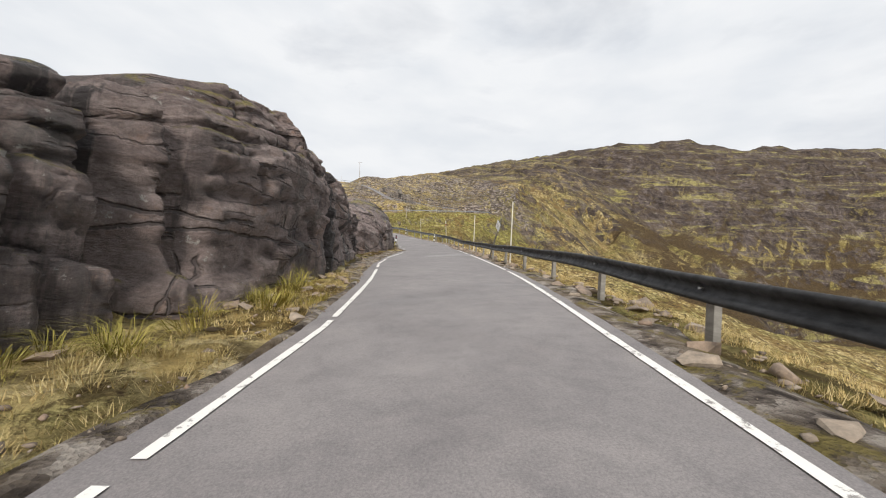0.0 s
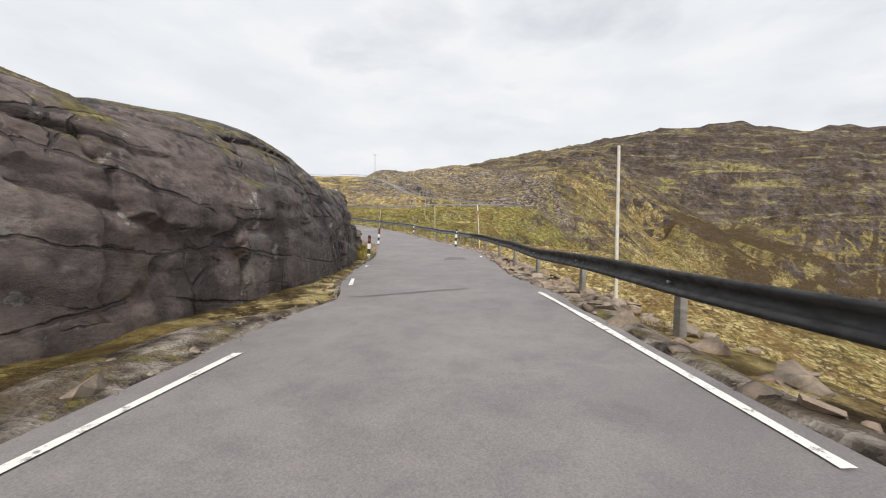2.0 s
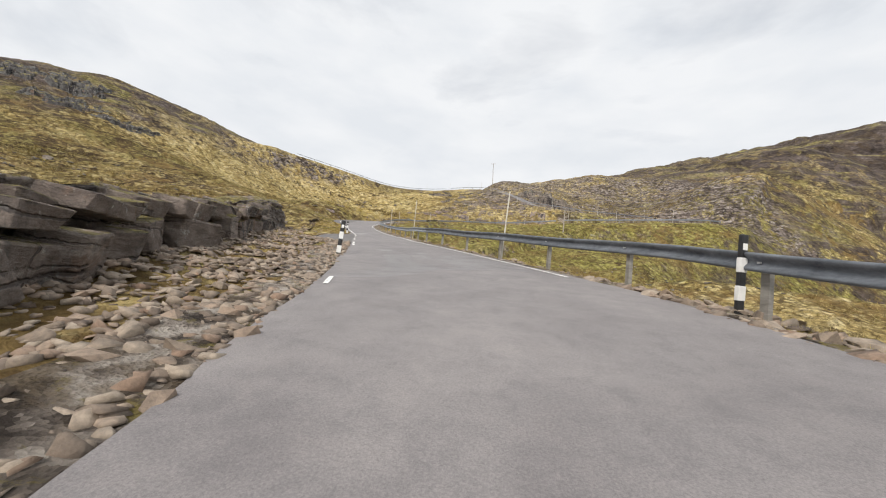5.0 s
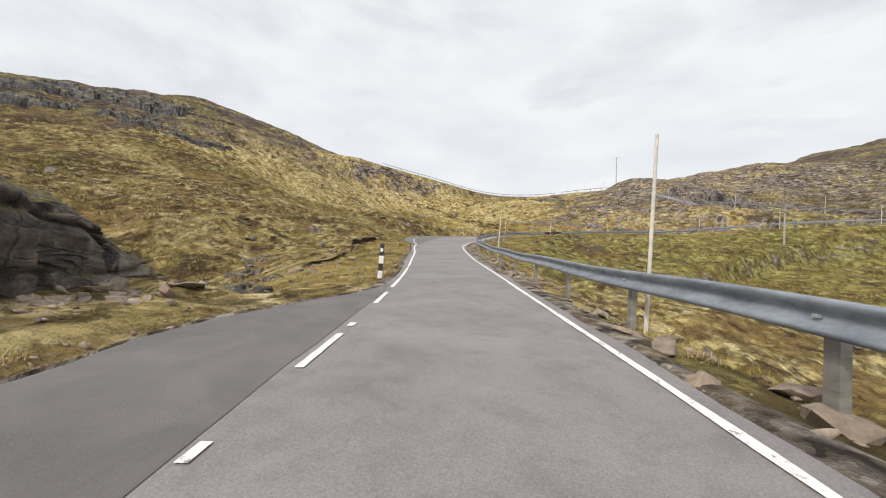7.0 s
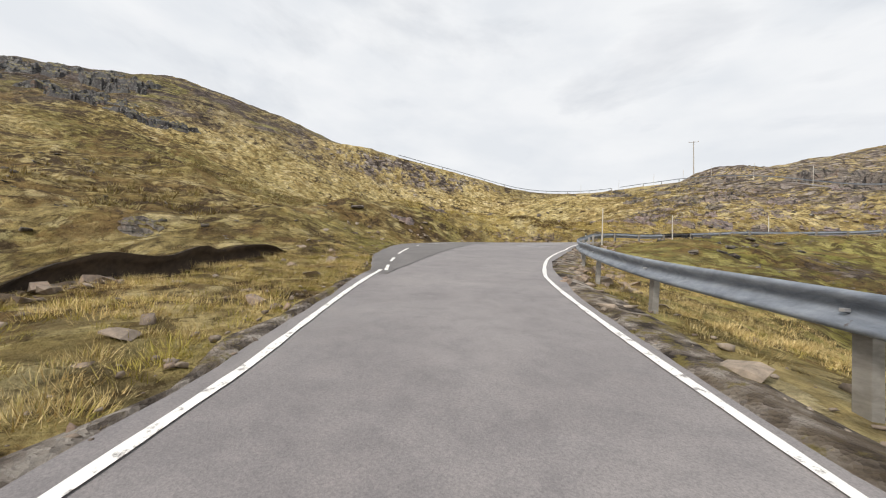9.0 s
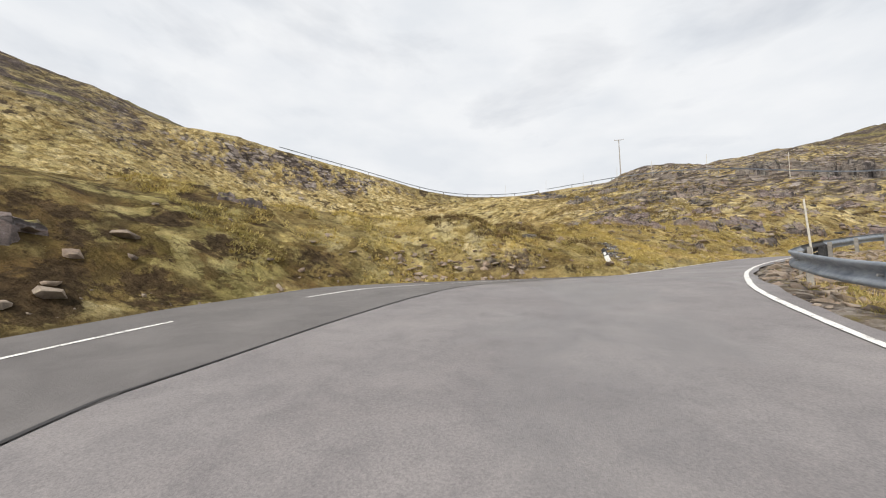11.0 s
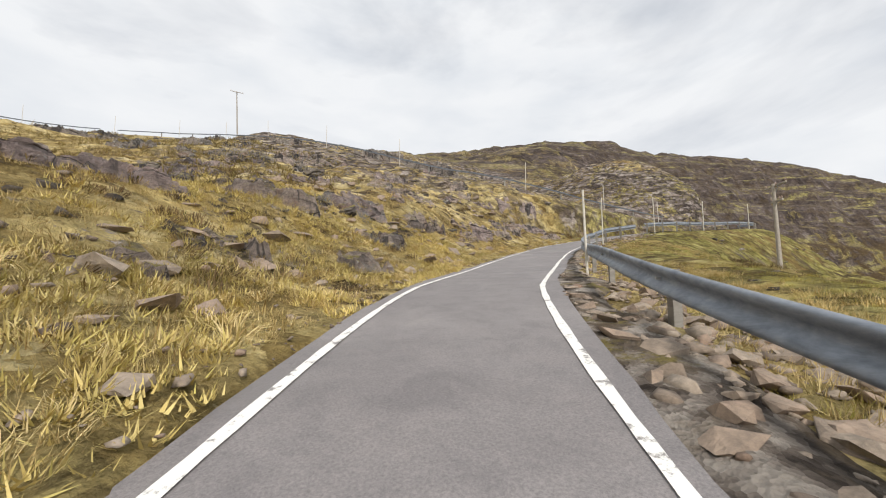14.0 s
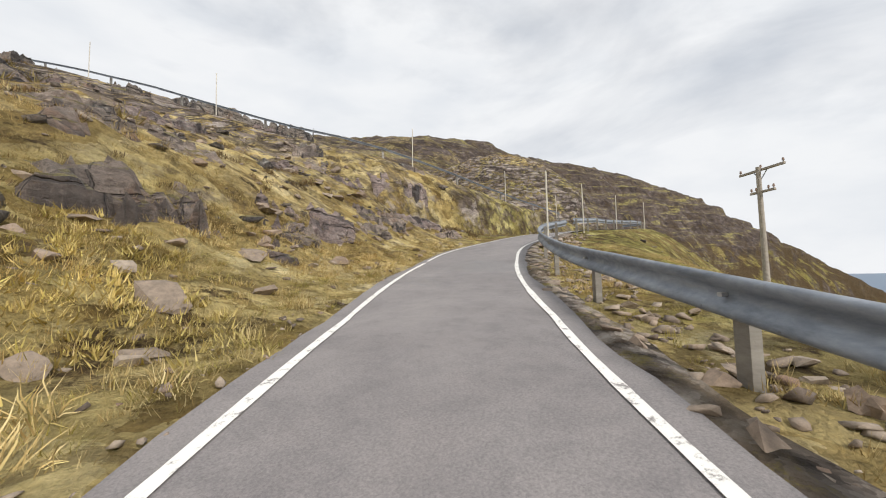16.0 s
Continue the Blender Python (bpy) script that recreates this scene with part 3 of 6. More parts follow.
def spline(points, step):
    """A smooth line through the points, in even steps."""
    p = np.array(points, float)
    p = np.vstack([2 * p[0] - p[1], p, 2 * p[-1] - p[-2]])
    fine = []
    for i in range(1, len(p) - 2):
        u = np.linspace(0, 1, 40, endpoint=False)[:, None]
        a, b, c, d = p[i - 1], p[i], p[i + 1], p[i + 2]
        fine.append(0.5 * (2 * b + (c - a) * u + (2 * a - 5 * b + 4 * c - d) * u**2 + (3 * b - a - 3 * c + d) * u**3))
    fine = np.vstack(fine + [p[-2:-1]])
    s = np.r_[0, np.cumsum(np.hypot(*np.diff(fine[:, :2], axis=0).T))]
    t = np.arange(0, s[-1], step)
    return t, np.stack([np.interp(t, s, fine[:, k]) for k in range(3)], 1)


ROAD_S, ROAD = spline(LOWER_ROAD + UPPER_ROAD, 0.5)
ROAD_S = ROAD_S - ROAD_S[np.argmin(np.hypot(ROAD[:, 0] + 2.29, ROAD[:, 1] + 27.86))]
TANGENT = np.gradient(ROAD[:, :2], axis=0)
TANGENT /= np.hypot(*TANGENT.T)[:, None]
# along the road: left edge, right edge, guard rail, all in metres from the line
ALONG = [-45, 5, 10, 16, 21, 27, 29.5, 33, 38, 44, 47, 50, 56.5, 64, 72, 80, 87, 98.7, 107, 113, 118, 123, 127, 130, 133, 135.5, 138, 142, 148, 152, 157, 166, 175]
LEFT_EDGE = [1.6, 1.65, 2.08, 2.7, 2.68, 1.95, 1.65, 2.1, 2.2, 2.05, 1.75, 1.3, 1.3, 1.1, 1.15, 1.4, 1.35, 1.5, 1.75, 2.3, 3.8, 5.3, 5.8, 5.7, 4.5, 1.55, 1.3, 1.3, 1.55, 1.3, 1.05, 1.25, 1.45]
RIGHT_EDGE = [1.95, 1.93, 2.0, 2.03, 2.15, 2.2, 2.2, 2.15, 2.5, 3.15, 3.55, 4.1, 4.65, 4.95, 3.6, 2.05, 1.95, 1.92, 1.8, 1.7, 2.0, 2.45, 2.3, 2.05, 1.75, 1.36, 1.12, 0.86, 0.84, 1.12, 1.55, 1.6, 1.5]
RAIL_OFF = [2.9, 2.9, 2.9, 2.8, 2.85, 3.0, 3.05, 3.1, 3.3, 3.65, 4.05, 4.6, 5.35, 5.9, 4.5, 3.05, 2.9, 2.9, 2.8, 2.75, 2.95, 3.3, 3.1, 2.75, 2.4, 2.2, 2.05, 1.93, 1.95, 2.0, 2.3, 2.3, 2.1]
RAIL_TOP = [0.8, 0.8, 0.8, 0.78, 0.78, 0.78, 0.79, 0.8, 0.88, 0.97, 1.02, 1.04, 1.07, 1.06, 0.98, 0.92, 0.88, 0.86, 0.82, 0.78, 0.74, 0.7, 0.62, 0.57, 0.55, 0.53, 0.53, 0.56, 0.66, 0.71, 0.77, 0.8, 0.8]
# banks cut into the rock on the uphill side: foot, height and reach of the crest
CUT_S = [-45, -25, -5, 3, 10, 16, 19, 20.5, 24, 28, 32, 36, 38.5, 40, 43, 46, 50, 56, 62, 70, 76, 80, 84, 90]
CUT_FOOT = [4.6, 4.5, 4.2, 3.9, 3.5, 3.4, 4.3, 5.2, 4.5, 3.5, 3.0, 2.8, 3.3, 4.6, 5.2, 3.4, 3.3, 4.4, 5.2, 5.7, 6.2, 7.0, 8.0, 9.0]
CUT_HEIGHT = [2.2, 2.4, 2.7, 3.1, 3.5, 3.5, 3.0, 2.6, 2.6, 2.8, 3.0, 2.8, 2.3, 1.6, 1.3, 1.2, 1.2, 1.1, 1.1, 1.1, 0.9, 0.8, 0.7, 0.0]


def left_edge(s):
    return np.interp(s, ALONG, LEFT_EDGE)


def left_reach(s):
    """The asphalt's left limit, with the small lay-by on the straight and the apron at the bend."""
    return left_edge(s) + np.interp(s, [113, 120, 128, 131.5, 133.5, 134.6, 135.4], [0, 0.7, 1.0, 1.4, 1.7, 1.0, 0]) + 2.0 * smooth(76, 81, s) * (1 - smooth(86, 92, s))


def right_edge(s):
    return np.interp(s, ALONG, RIGHT_EDGE)


def rail_off(s):
    return np.interp(s, ALONG, RAIL_OFF)


def crossfall(s):
    return 0.075 * (1 - smooth(104, 132, s))


def road_place(s, d, up=0.0):
    """The place d metres right of the line at s, on the road's sloping surface."""
    s = np.asarray(s, float)
    x, y, z = (np.interp(s, ROAD_S, ROAD[:, k]) for k in range(3))
    tx, ty = (np.interp(s, ROAD_S, TANGENT[:, k]) for k in range(2))
    k = np.hypot(tx, ty)
    return np.stack([x + d * ty / k, y - d * tx / k, z + d * crossfall(s) + up], -1)


def road_heading(s):
    return math.atan2(-np.interp(s, ROAD_S, TANGENT[:, 0]), np.interp(s, ROAD_S, TANGENT[:, 1]))


def road_near(x, y):
    """For arrays of places: distance along, distance to the right, and the road's height there."""
    x, y = np.ravel(x), np.ravel(y)
    s, d, z = np.zeros(len(x)), np.full(len(x), 999.0), np.zeros(len(x))
    for a in range(0, len(x), 8000):
        sl = slice(a, a + 8000)
        gap = (x[sl, None] - ROAD[None, ::2, 0]) ** 2 + (y[sl, None] - ROAD[None, ::2, 1]) ** 2
        i = np.argmin(gap, 1) * 2
        ox, oy = x[sl] - ROAD[i, 0], y[sl] - ROAD[i, 1]
        along = np.clip(ox * TANGENT[i, 0] + oy * TANGENT[i, 1], -1, 1)
        side = ox * TANGENT[i, 1] - oy * TANGENT[i, 0]
        dist = np.sqrt(gap[np.arange(len(i)), i // 2])
        s[sl] = ROAD_S[i] + along
        d[sl] = np.where(np.abs(dist) > 4, np.sign(side) * dist, side)
        z[sl] = np.interp(s[sl], ROAD_S, ROAD[:, 2])
    return s, d, z


def ground(x, y):
    """The height of the ground, with the road's bed, its verges and the cut banks."""
    x, y = np.ravel(np.asarray(x, float)), np.ravel(np.asarray(y, float))
    base = hills(x, y)
    far = smooth(60, 300, np.hypot(x + 20, y - 60))
    s, d, rz = road_near(x, y)
    gap = np.where(d > 0, d - right_edge(s) - 0.25, -d - left_reach(s) - 0.25)
    wild = smooth(0.3, 4.0, gap)
    hum = 0.30 * fractal(x / 3.1, y / 3.1, 3, 5) + 0.9 * fractal(x / 17.0, y / 17.0, 3, 9) * smooth(3, 14, gap)
    hum += (np.abs(value_noise(x / 1.5, y / 1.5, 21)) * 0.34 + np.abs(value_noise(x / 3.4 + 5, y / 3.4, 22)) * 0.35 - 0.17) * smooth(0.6, 4.0, gap)
    crags = fractal(x / 55.0, y / 55.0, 5, 31, 0.55)
    hum += far * (6.0 * crags + 2.4 * np.abs(fractal(x / 19.0, y / 19.0, 4, 41)))
    step = base + far * 7 * crags
    ledge = 7.5 + 9 * far
    frac = step / ledge - np.floor(step / ledge)
    hum += (smooth(0.32, 0.62, frac) - frac) * ledge * 0.6 * far * smooth(-0.2, 0.5, fractal(x / 130.0, y / 130.0, 2, 51))
    wild_z = np.minimum(base + hum, spur_cap(x, y) + 0.4 * hum)
    edge_z = rz + np.clip(d, -left_reach(s) - 2, right_edge(s) + 2) * crossfall(s)
    # downhill side: a shoulder, then the slope
    right_w = smooth(rail_off(s) - right_edge(s) + 0.1, 8.0 + rail_off(s) - right_edge(s), gap)
    shoulder = edge_z - 0.03 - 0.10 * np.clip(gap, 0, 2) + 0.07 * value_noise(x / 0.7, y / 0.7, 61) * smooth(0.2, 0.8, gap)
    right_z = shoulder * (1 - right_w) + wild_z * right_w
    right_z = right_z + 1.1 * smooth(2.6, 8.0, d) * (1 - smooth(16, 34, d)) * smooth(236, 252, s) * (1 - smooth(296, 318, s))
    # uphill side: verge, then the cut bank or an easy slope
    cut = np.interp(s, CUT_S, CUT_HEIGHT) * (s > -60) * (s < 90)
    foot = np.interp(s, CUT_S, CUT_FOOT)
    rise = cut * smooth(foot + 0.7, foot + 2.7, -d)
    bank = edge_z - 0.03 + 0.05 * np.clip(gap, 0, 3) + rise + 0.10 * value_noise(x / 0.8, y / 0.8, 71) * smooth(0.2, 1.0, gap) + hum * 0.5 * smooth(foot + 3, foot + 6, -d)
    bank += 0.9 * smooth(8, 12, -d) * smooth(28, 36, s) * (1 - smooth(52, 62, s))
    reach = np.where(cut > 0.05, foot + 4, left_reach(s) + 0.4)
    left_w = smooth(reach, reach + np.where(cut > 0.05, 14, 6.5 + 14 * smooth(80, 88, s) * (1 - smooth(104, 118, s))), -d)
    left_z = bank * (1 - left_w) + wild_z * left_w
    apron = left_reach(s) + 0.3
    left_z = left_z + 0.9 * smooth(apron, apron + 2.2, -d) * (1 - smooth(apron + 4, apron + 12, -d)) * smooth(122, 127, s) * (1 - smooth(133.5, 136, s))
    left_z = left_z + 0.32 * smooth(left_edge(s) + 0.15, left_edge(s) + 0.6, -d) * (1 - smooth(4, 7, -d)) * smooth(134.8, 135.8, s) * (1 - smooth(140, 146, s))
    # the slope falls away below the upper road
    brow = np.minimum(left_z, edge_z - 0.05 - 0.36 * np.clip(gap - 0.8, 0, 40))
    left_z = left_z + (brow - left_z) * smooth(262, 290, s) * (1 - smooth(326, 340, s)) * (1 - smooth(14, 30, gap))
    z = np.where(d > 0, right_z, left_z)
    under = gap < 0.0
    z = np.where(under, rz + d * crossfall(s) - 0.16, z)
    # the road's bed fades out where it leaves the corrie
    last = 1 - smooth(ROAD_S[-1] - 32, ROAD_S[-1] - 12, s)
    return z * last + wild_z * (1 - last)


def ground_at(x, y):
    return float(ground([x], [y])[0])


# ---- building helpers ----
def thing(name, label, category, group="", kind="", place=(0, 0, 0), turn=0.0):
    ob = new(name)
    ob.matrix_world = pose(*place, 0, 0, math.degrees(turn))
    return tagged(ob, label, category, group, kind)


def part(name, bm, mat, parent, label="", smooth_faces=False):
    me = bpy.data.meshes.new(name)
    bm.to_mesh(me)
    bm.free()
    return link(name, me, mat, parent, label, smooth_faces)


def link(name, me, mat, parent=None, label="", smooth_faces=False):
    for mm in (mat if isinstance(mat, (list, tuple)) else [mat]):
        me.materials.append(mm)
    if smooth_faces:
        me.polygons.foreach_set("use_smooth", [True] * len(me.polygons))
    ob = new(name, me)
    if parent is not None:
        ob.parent = parent
    if label:
        tagged(ob, label)
    return ob


def mesh_of(name, verts, faces):
    me = bpy.data.meshes.new(name)
    me.from_pydata([tuple(v) for v in verts], [], [tuple(f) for f in faces])
    me.update()
    return me


def grid_mesh(name, places):
    """A sheet from an array of places, rows by columns."""
    r, c = places.shape[:2]
    i = np.arange(r * c).reshape(r, c)
    quads = np.stack([i[:-1, :-1], i[:-1, 1:], i[1:, 1:], i[1:, :-1]], -1).reshape(-1, 4)
    me = bpy.data.meshes.new(name)
    me.vertices.add(r * c)
    me.vertices.foreach_set("co", places.reshape(-1).astype(np.float32))
    me.loops.add(quads.size)
    me.loops.foreach_set("vertex_index", quads.reshape(-1).astype(np.int32))
    me.polygons.add(len(quads))
    me.polygons.foreach_set("loop_start", np.arange(0, quads.size, 4, dtype=np.int32))
    me.update(calc_edges=True)
    me.validate()
    return me


def box(bm, size, centre=(0, 0, 0), bevel=0.0, m=None):
    made = bmesh.ops.create_cube(bm, size=1.0)["verts"]
    bmesh.ops.scale(bm, vec=size, verts=made)
    bmesh.ops.translate(bm, vec=centre, verts=made)
    if bevel:
        edges = {e for v in made for e in v.link_edges}
        made = bmesh.ops.bevel(bm, geom=list(edges), offset=bevel, segments=2, affect="EDGES", profile=0.6)["verts"]
    if m is not None:
        bmesh.ops.transform(bm, matrix=m, verts=made)
    return made


def rod(bm, a, b, r1, r2=None, sides=10):
    a, b = Vector(a), Vector(b)
    made = bmesh.ops.create_cone(bm, cap_ends=True, segments=sides, radius1=r1, radius2=r1 if r2 is None else r2, depth=(b - a).length)["verts"]
    turn = (b - a).to_track_quat("Z", "Y").to_matrix().to_4x4()
    bmesh.ops.transform(bm, matrix=Matrix.Translation((a + b) / 2) @ turn, verts=made)
    return made


# ---- ground ----
def growing(lo, hi, step, reach, rate):
    mid = list(np.arange(lo, hi + 1e-6, step))
    out, d = [], step
    x = hi
    while x < reach:
        d = min(d * rate, 120)
        x += d
        out.append(x)
    back, d, x = [], step, lo
    while x > -reach:
        d = min(d * rate, 120)
        x -= d
        back.append(x)
    return np.array(back[::-1] + mid + out)


GX, GY = growing(-58, 22, 0.6, 3800, 1.026), growing(-32, 152, 0.6, 3800, 1.026)
gx, gy = np.meshgrid(GX, GY)
gz = ground(gx, gy).reshape(gx.shape)
land = link("ground", grid_mesh("ground", np.stack([gx, gy, gz], -1)), MOOR, smooth_faces=True)
tagged(land, "rough Highland hillside of straw grass, heather and outcropping rock", "ground", kind="structure")
water = link("water", grid_mesh("water", np.stack(np.meshgrid([-200.0, 4600], [-4600.0, 1500]) + [np.full((2, 2), -95.0)], -1)), SEA)
tagged(water, "distant blue sea below the hills", "water", kind="structure")


# ---- road ----
def ribbon(name, s0, s1, step, offs, up):
    s = np.arange(s0, s1, step)
    rows = np.stack([road_place(s, o(s) if callable(o) else np.full(len(s), o), up) for o in offs], 1)
    return grid_mesh(name, rows)


def wavy(s, seed, a=0.1):
    return a * fractal(np.asarray(s) / 2.3, np.zeros(len(s)), 4, seed)


def left_rim(s):
    return -(left_reach(s) + 0.28 + wavy(s, 3))


def right_rim(s):
    return right_edge(s) + 0.25 + wavy(s, 4)


S_END = float(ROAD_S[-1])
road = link("road", ribbon("road", -58, S_END - 33, 0.5, [left_rim] + [(lambda s, k=k: left_rim(s) * (1 - k) + right_rim(s) * k) for k in (0.02, 0.2, 0.4, 0.6, 0.8, 0.98)] + [right_rim], 0.0), ASPHALT, smooth_faces=True)
tagged(road, "single-track grey asphalt road climbing through the hills", "road", kind="structure")


# ---- verges, lay-bys and road markings ----
def draped(name, s0, s1, step, inner, outer, cols, lift, mat, label, category):
    s = np.arange(s0, s1, step)
    rows = []
    for k in np.linspace(0, 1, cols):
        p = road_place(s, inner(s) * (1 - k) + outer(s) * k)
        p[:, 2] = np.maximum(ground(p[:, 0], p[:, 1]), p[:, 2] - 0.05 if k == 0 else -999) + lift * math.sin(math.pi * (0.1 + 0.9 * k)) - (0.08 if k == 1 else 0.0)
        if k < 0.4:
            flat = road_place(s, inner(s) * (1 - k) + outer(s) * k)[:, 2]
            p[:, 2] = p[:, 2] * (k / 0.4) + (flat - 0.03) * (1 - k / 0.4)
        rows.append(p)
    if float(np.mean(outer(s))) < 0:
        rows = rows[::-1]
    ob = link(name, grid_mesh(name, np.stack(rows, 1)), mat, smooth_faces=True)
    return tagged(ob, label, category, kind="structure")


draped("gravel_verge", -50, 176, 0.3, lambda s: right_rim(s) - 0.12, lambda s: rail_off(s) + 0.15 + 3 * wavy(s, 81), 7, 0.05, GRAVEL, "stony gravel verge under the guard rail", "verge")
draped("gravel_verge", -50, 112, 0.3, lambda s: left_rim(s) + 0.12, lambda s: left_rim(s) - 0.12 - 2.2 * np.abs(wavy(s, 82)) - 1.0 * smooth(46, 54, s) * (1 - smooth(72, 80, s)) - 0.8 * smooth(9, 14, s) * (1 - smooth(26, 30, s)), 7, 0.05, GRAVEL, "narrow gravel verge below the bank", "verge")


def surface_strip(name, s0, s1, step, inner, outer, up, mat, label, category):
    s = np.arange(s0, s1, step)
    rows = np.stack([road_place(s, inner(s), up), road_place(s, outer(s), up)], 1)
    ob = link(name, grid_mesh(name, rows), mat)
    return tagged(ob, label, category, kind="structure")


surface_strip("lay_by", 76, 92, 0.3, lambda s: left_rim(s) + 0.03, lambda s: -(left_edge(s) + 0.10) + wavy(s, 84, 0.05), 0.006, LAY_BY, "dark worn asphalt lay-by at the road's edge", "lay-by")
surface_strip("lay_by", 112.5, 135.6, 0.3, lambda s: left_rim(s) + 0.02, lambda s: -np.minimum(np.interp(s, [113, 122.5, 125, 129, 132, 136, 138.5], [1.9, 2.5, 3.2, 3.4, 3.5, 2.5, 1.6]), left_edge(s) + 0.12) + wavy(s, 85, 0.06), 0.006, LAY_BY, "dark worn asphalt lay-by on the outside of the bend", "lay-by")
surface_strip("tar_seam", 112.5, 135.2, 0.25, lambda s: -np.minimum(np.interp(s, [113, 122.5, 125, 129, 132, 136, 138.5], [1.9, 2.5, 3.2, 3.4, 3.5, 2.5, 1.6]), left_edge(s) + 0.12) + wavy(s, 85, 0.06) - 0.02 - np.abs(wavy(s, 86, 0.025)), lambda s: -np.minimum(np.interp(s, [113, 122.5, 125, 129, 132, 136, 138.5], [1.9, 2.5, 3.2, 3.4, 3.5, 2.5, 1.6]), left_edge(s) + 0.12) + wavy(s, 85, 0.06), 0.011, SEAM, "cracked tar seam between road and lay-by", "road seam")
surface_strip("road_patch", 29.7, 30.5, 0.1, lambda s: -1.7 + (s - 29.7) * 2.6, lambda s: -1.2 + (s - 29.7) * 2.6 + wavy(s, 88, 0.1), 0.005, LAY_BY, "dark worn joint crossing the asphalt", "road patch")
surface_strip("road_patch", 38.3, 39.9, 0.1, lambda s: 0.75 + (s - 38.3) * 0.15 + wavy(s, 89, 0.12), lambda s: 1.75 + wavy(s, 90, 0.12), 0.005, LAY_BY, "dark repair patch in the asphalt", "road patch")


def painted_line(s0, s1, edge, worn, seed, dashes=None):
    """A white edge line, broken where it has worn away."""
    verts, faces = [], []
    step = 0.22
    s = np.arange(s0, s1, step)
    keep = value_noise(s / 0.9, s * 0 + seed, seed) * 0.5 + 0.5 > worn
    if dashes is not None:
        keep &= np.array([any(a <= v <= b for a, b in dashes) for v in s])
    for v in s[keep]:
        a = np.array([v, v + step])
        mid = edge(a)
        half = 0.047 + wavy(a * 5, seed, 0.007)
        p, q = road_place(a, mid - half, 0.012), road_place(a, mid + half, 0.012)
        i = len(verts)
        verts += [p[0], q[0], q[1], p[1]]
        faces.append((i, i + 1, i + 2, i + 3))
    ob = link("road_line", mesh_of("road_line", verts, faces), PAINT)
    tagged(ob, "worn white painted edge line on the asphalt", "road marking", kind="structure")


painted_line(-45, 29.8, right_edge, 0.10, 1)
painted_line(29.8, 64, right_edge, 0.86, 2)
painted_line(66, 200, right_edge, -1, 3)
painted_line(-45, 9.5, lambda s: -left_edge(s), 0.08, 4)
painted_line(9.5, 30, lambda s: -left_edge(s), 0.12, 5, ((9.5, 13.2), (14.0, 19.2), (20.4, 26.2)))
painted_line(30, 78, lambda s: -left_edge(s) - 0.05, 0.84, 6)
painted_line(78, 92, lambda s: -left_edge(s), 0.3, 7, ((78.5, 80.2), (81.6, 83.5), (85, 86.8), (88.4, 90.2), (91, 92)))
painted_line(92, 113, lambda s: -left_edge(s), 0.14, 10)
painted_line(113, 134, lambda s: -left_edge(s) + 0.15, 0.15, 8, ((113, 116), (117.2, 120), (121.6, 122.4), (123.5, 126.6), (127.4, 128.1), (128.4, 131.3), (131.6, 133.4)))
painted_line(135.7, 200, lambda s: -left_edge(s), 0.04, 9)


# ---- rock cuttings beside the road ----
def cells(u, v, seed):
    """Irregular blocks: a random value for the nearest block and the distance to its joint."""
    iu, iv = np.floor(u), np.floor(v)
    f1, f2, ident = np.full(u.shape, 9.0), np.full(u.shape, 9.0), np.zeros(u.shape)
    for du in (-1, 0, 1):
        for dv in (-1, 0, 1):
            cu, cv = iu + du, iv + dv
            d = np.hypot(cu + hash2(cu, cv, seed) - u, cv + hash2(cu, cv, seed + 1) - v)
            nearer = d < f1
            f2 = np.where(nearer, f1, np.minimum(f2, d))
            ident = np.where(nearer, hash2(cu, cv, seed + 2), ident)
            f1 = np.where(nearer, d, f1)
    return ident, f2 - f1


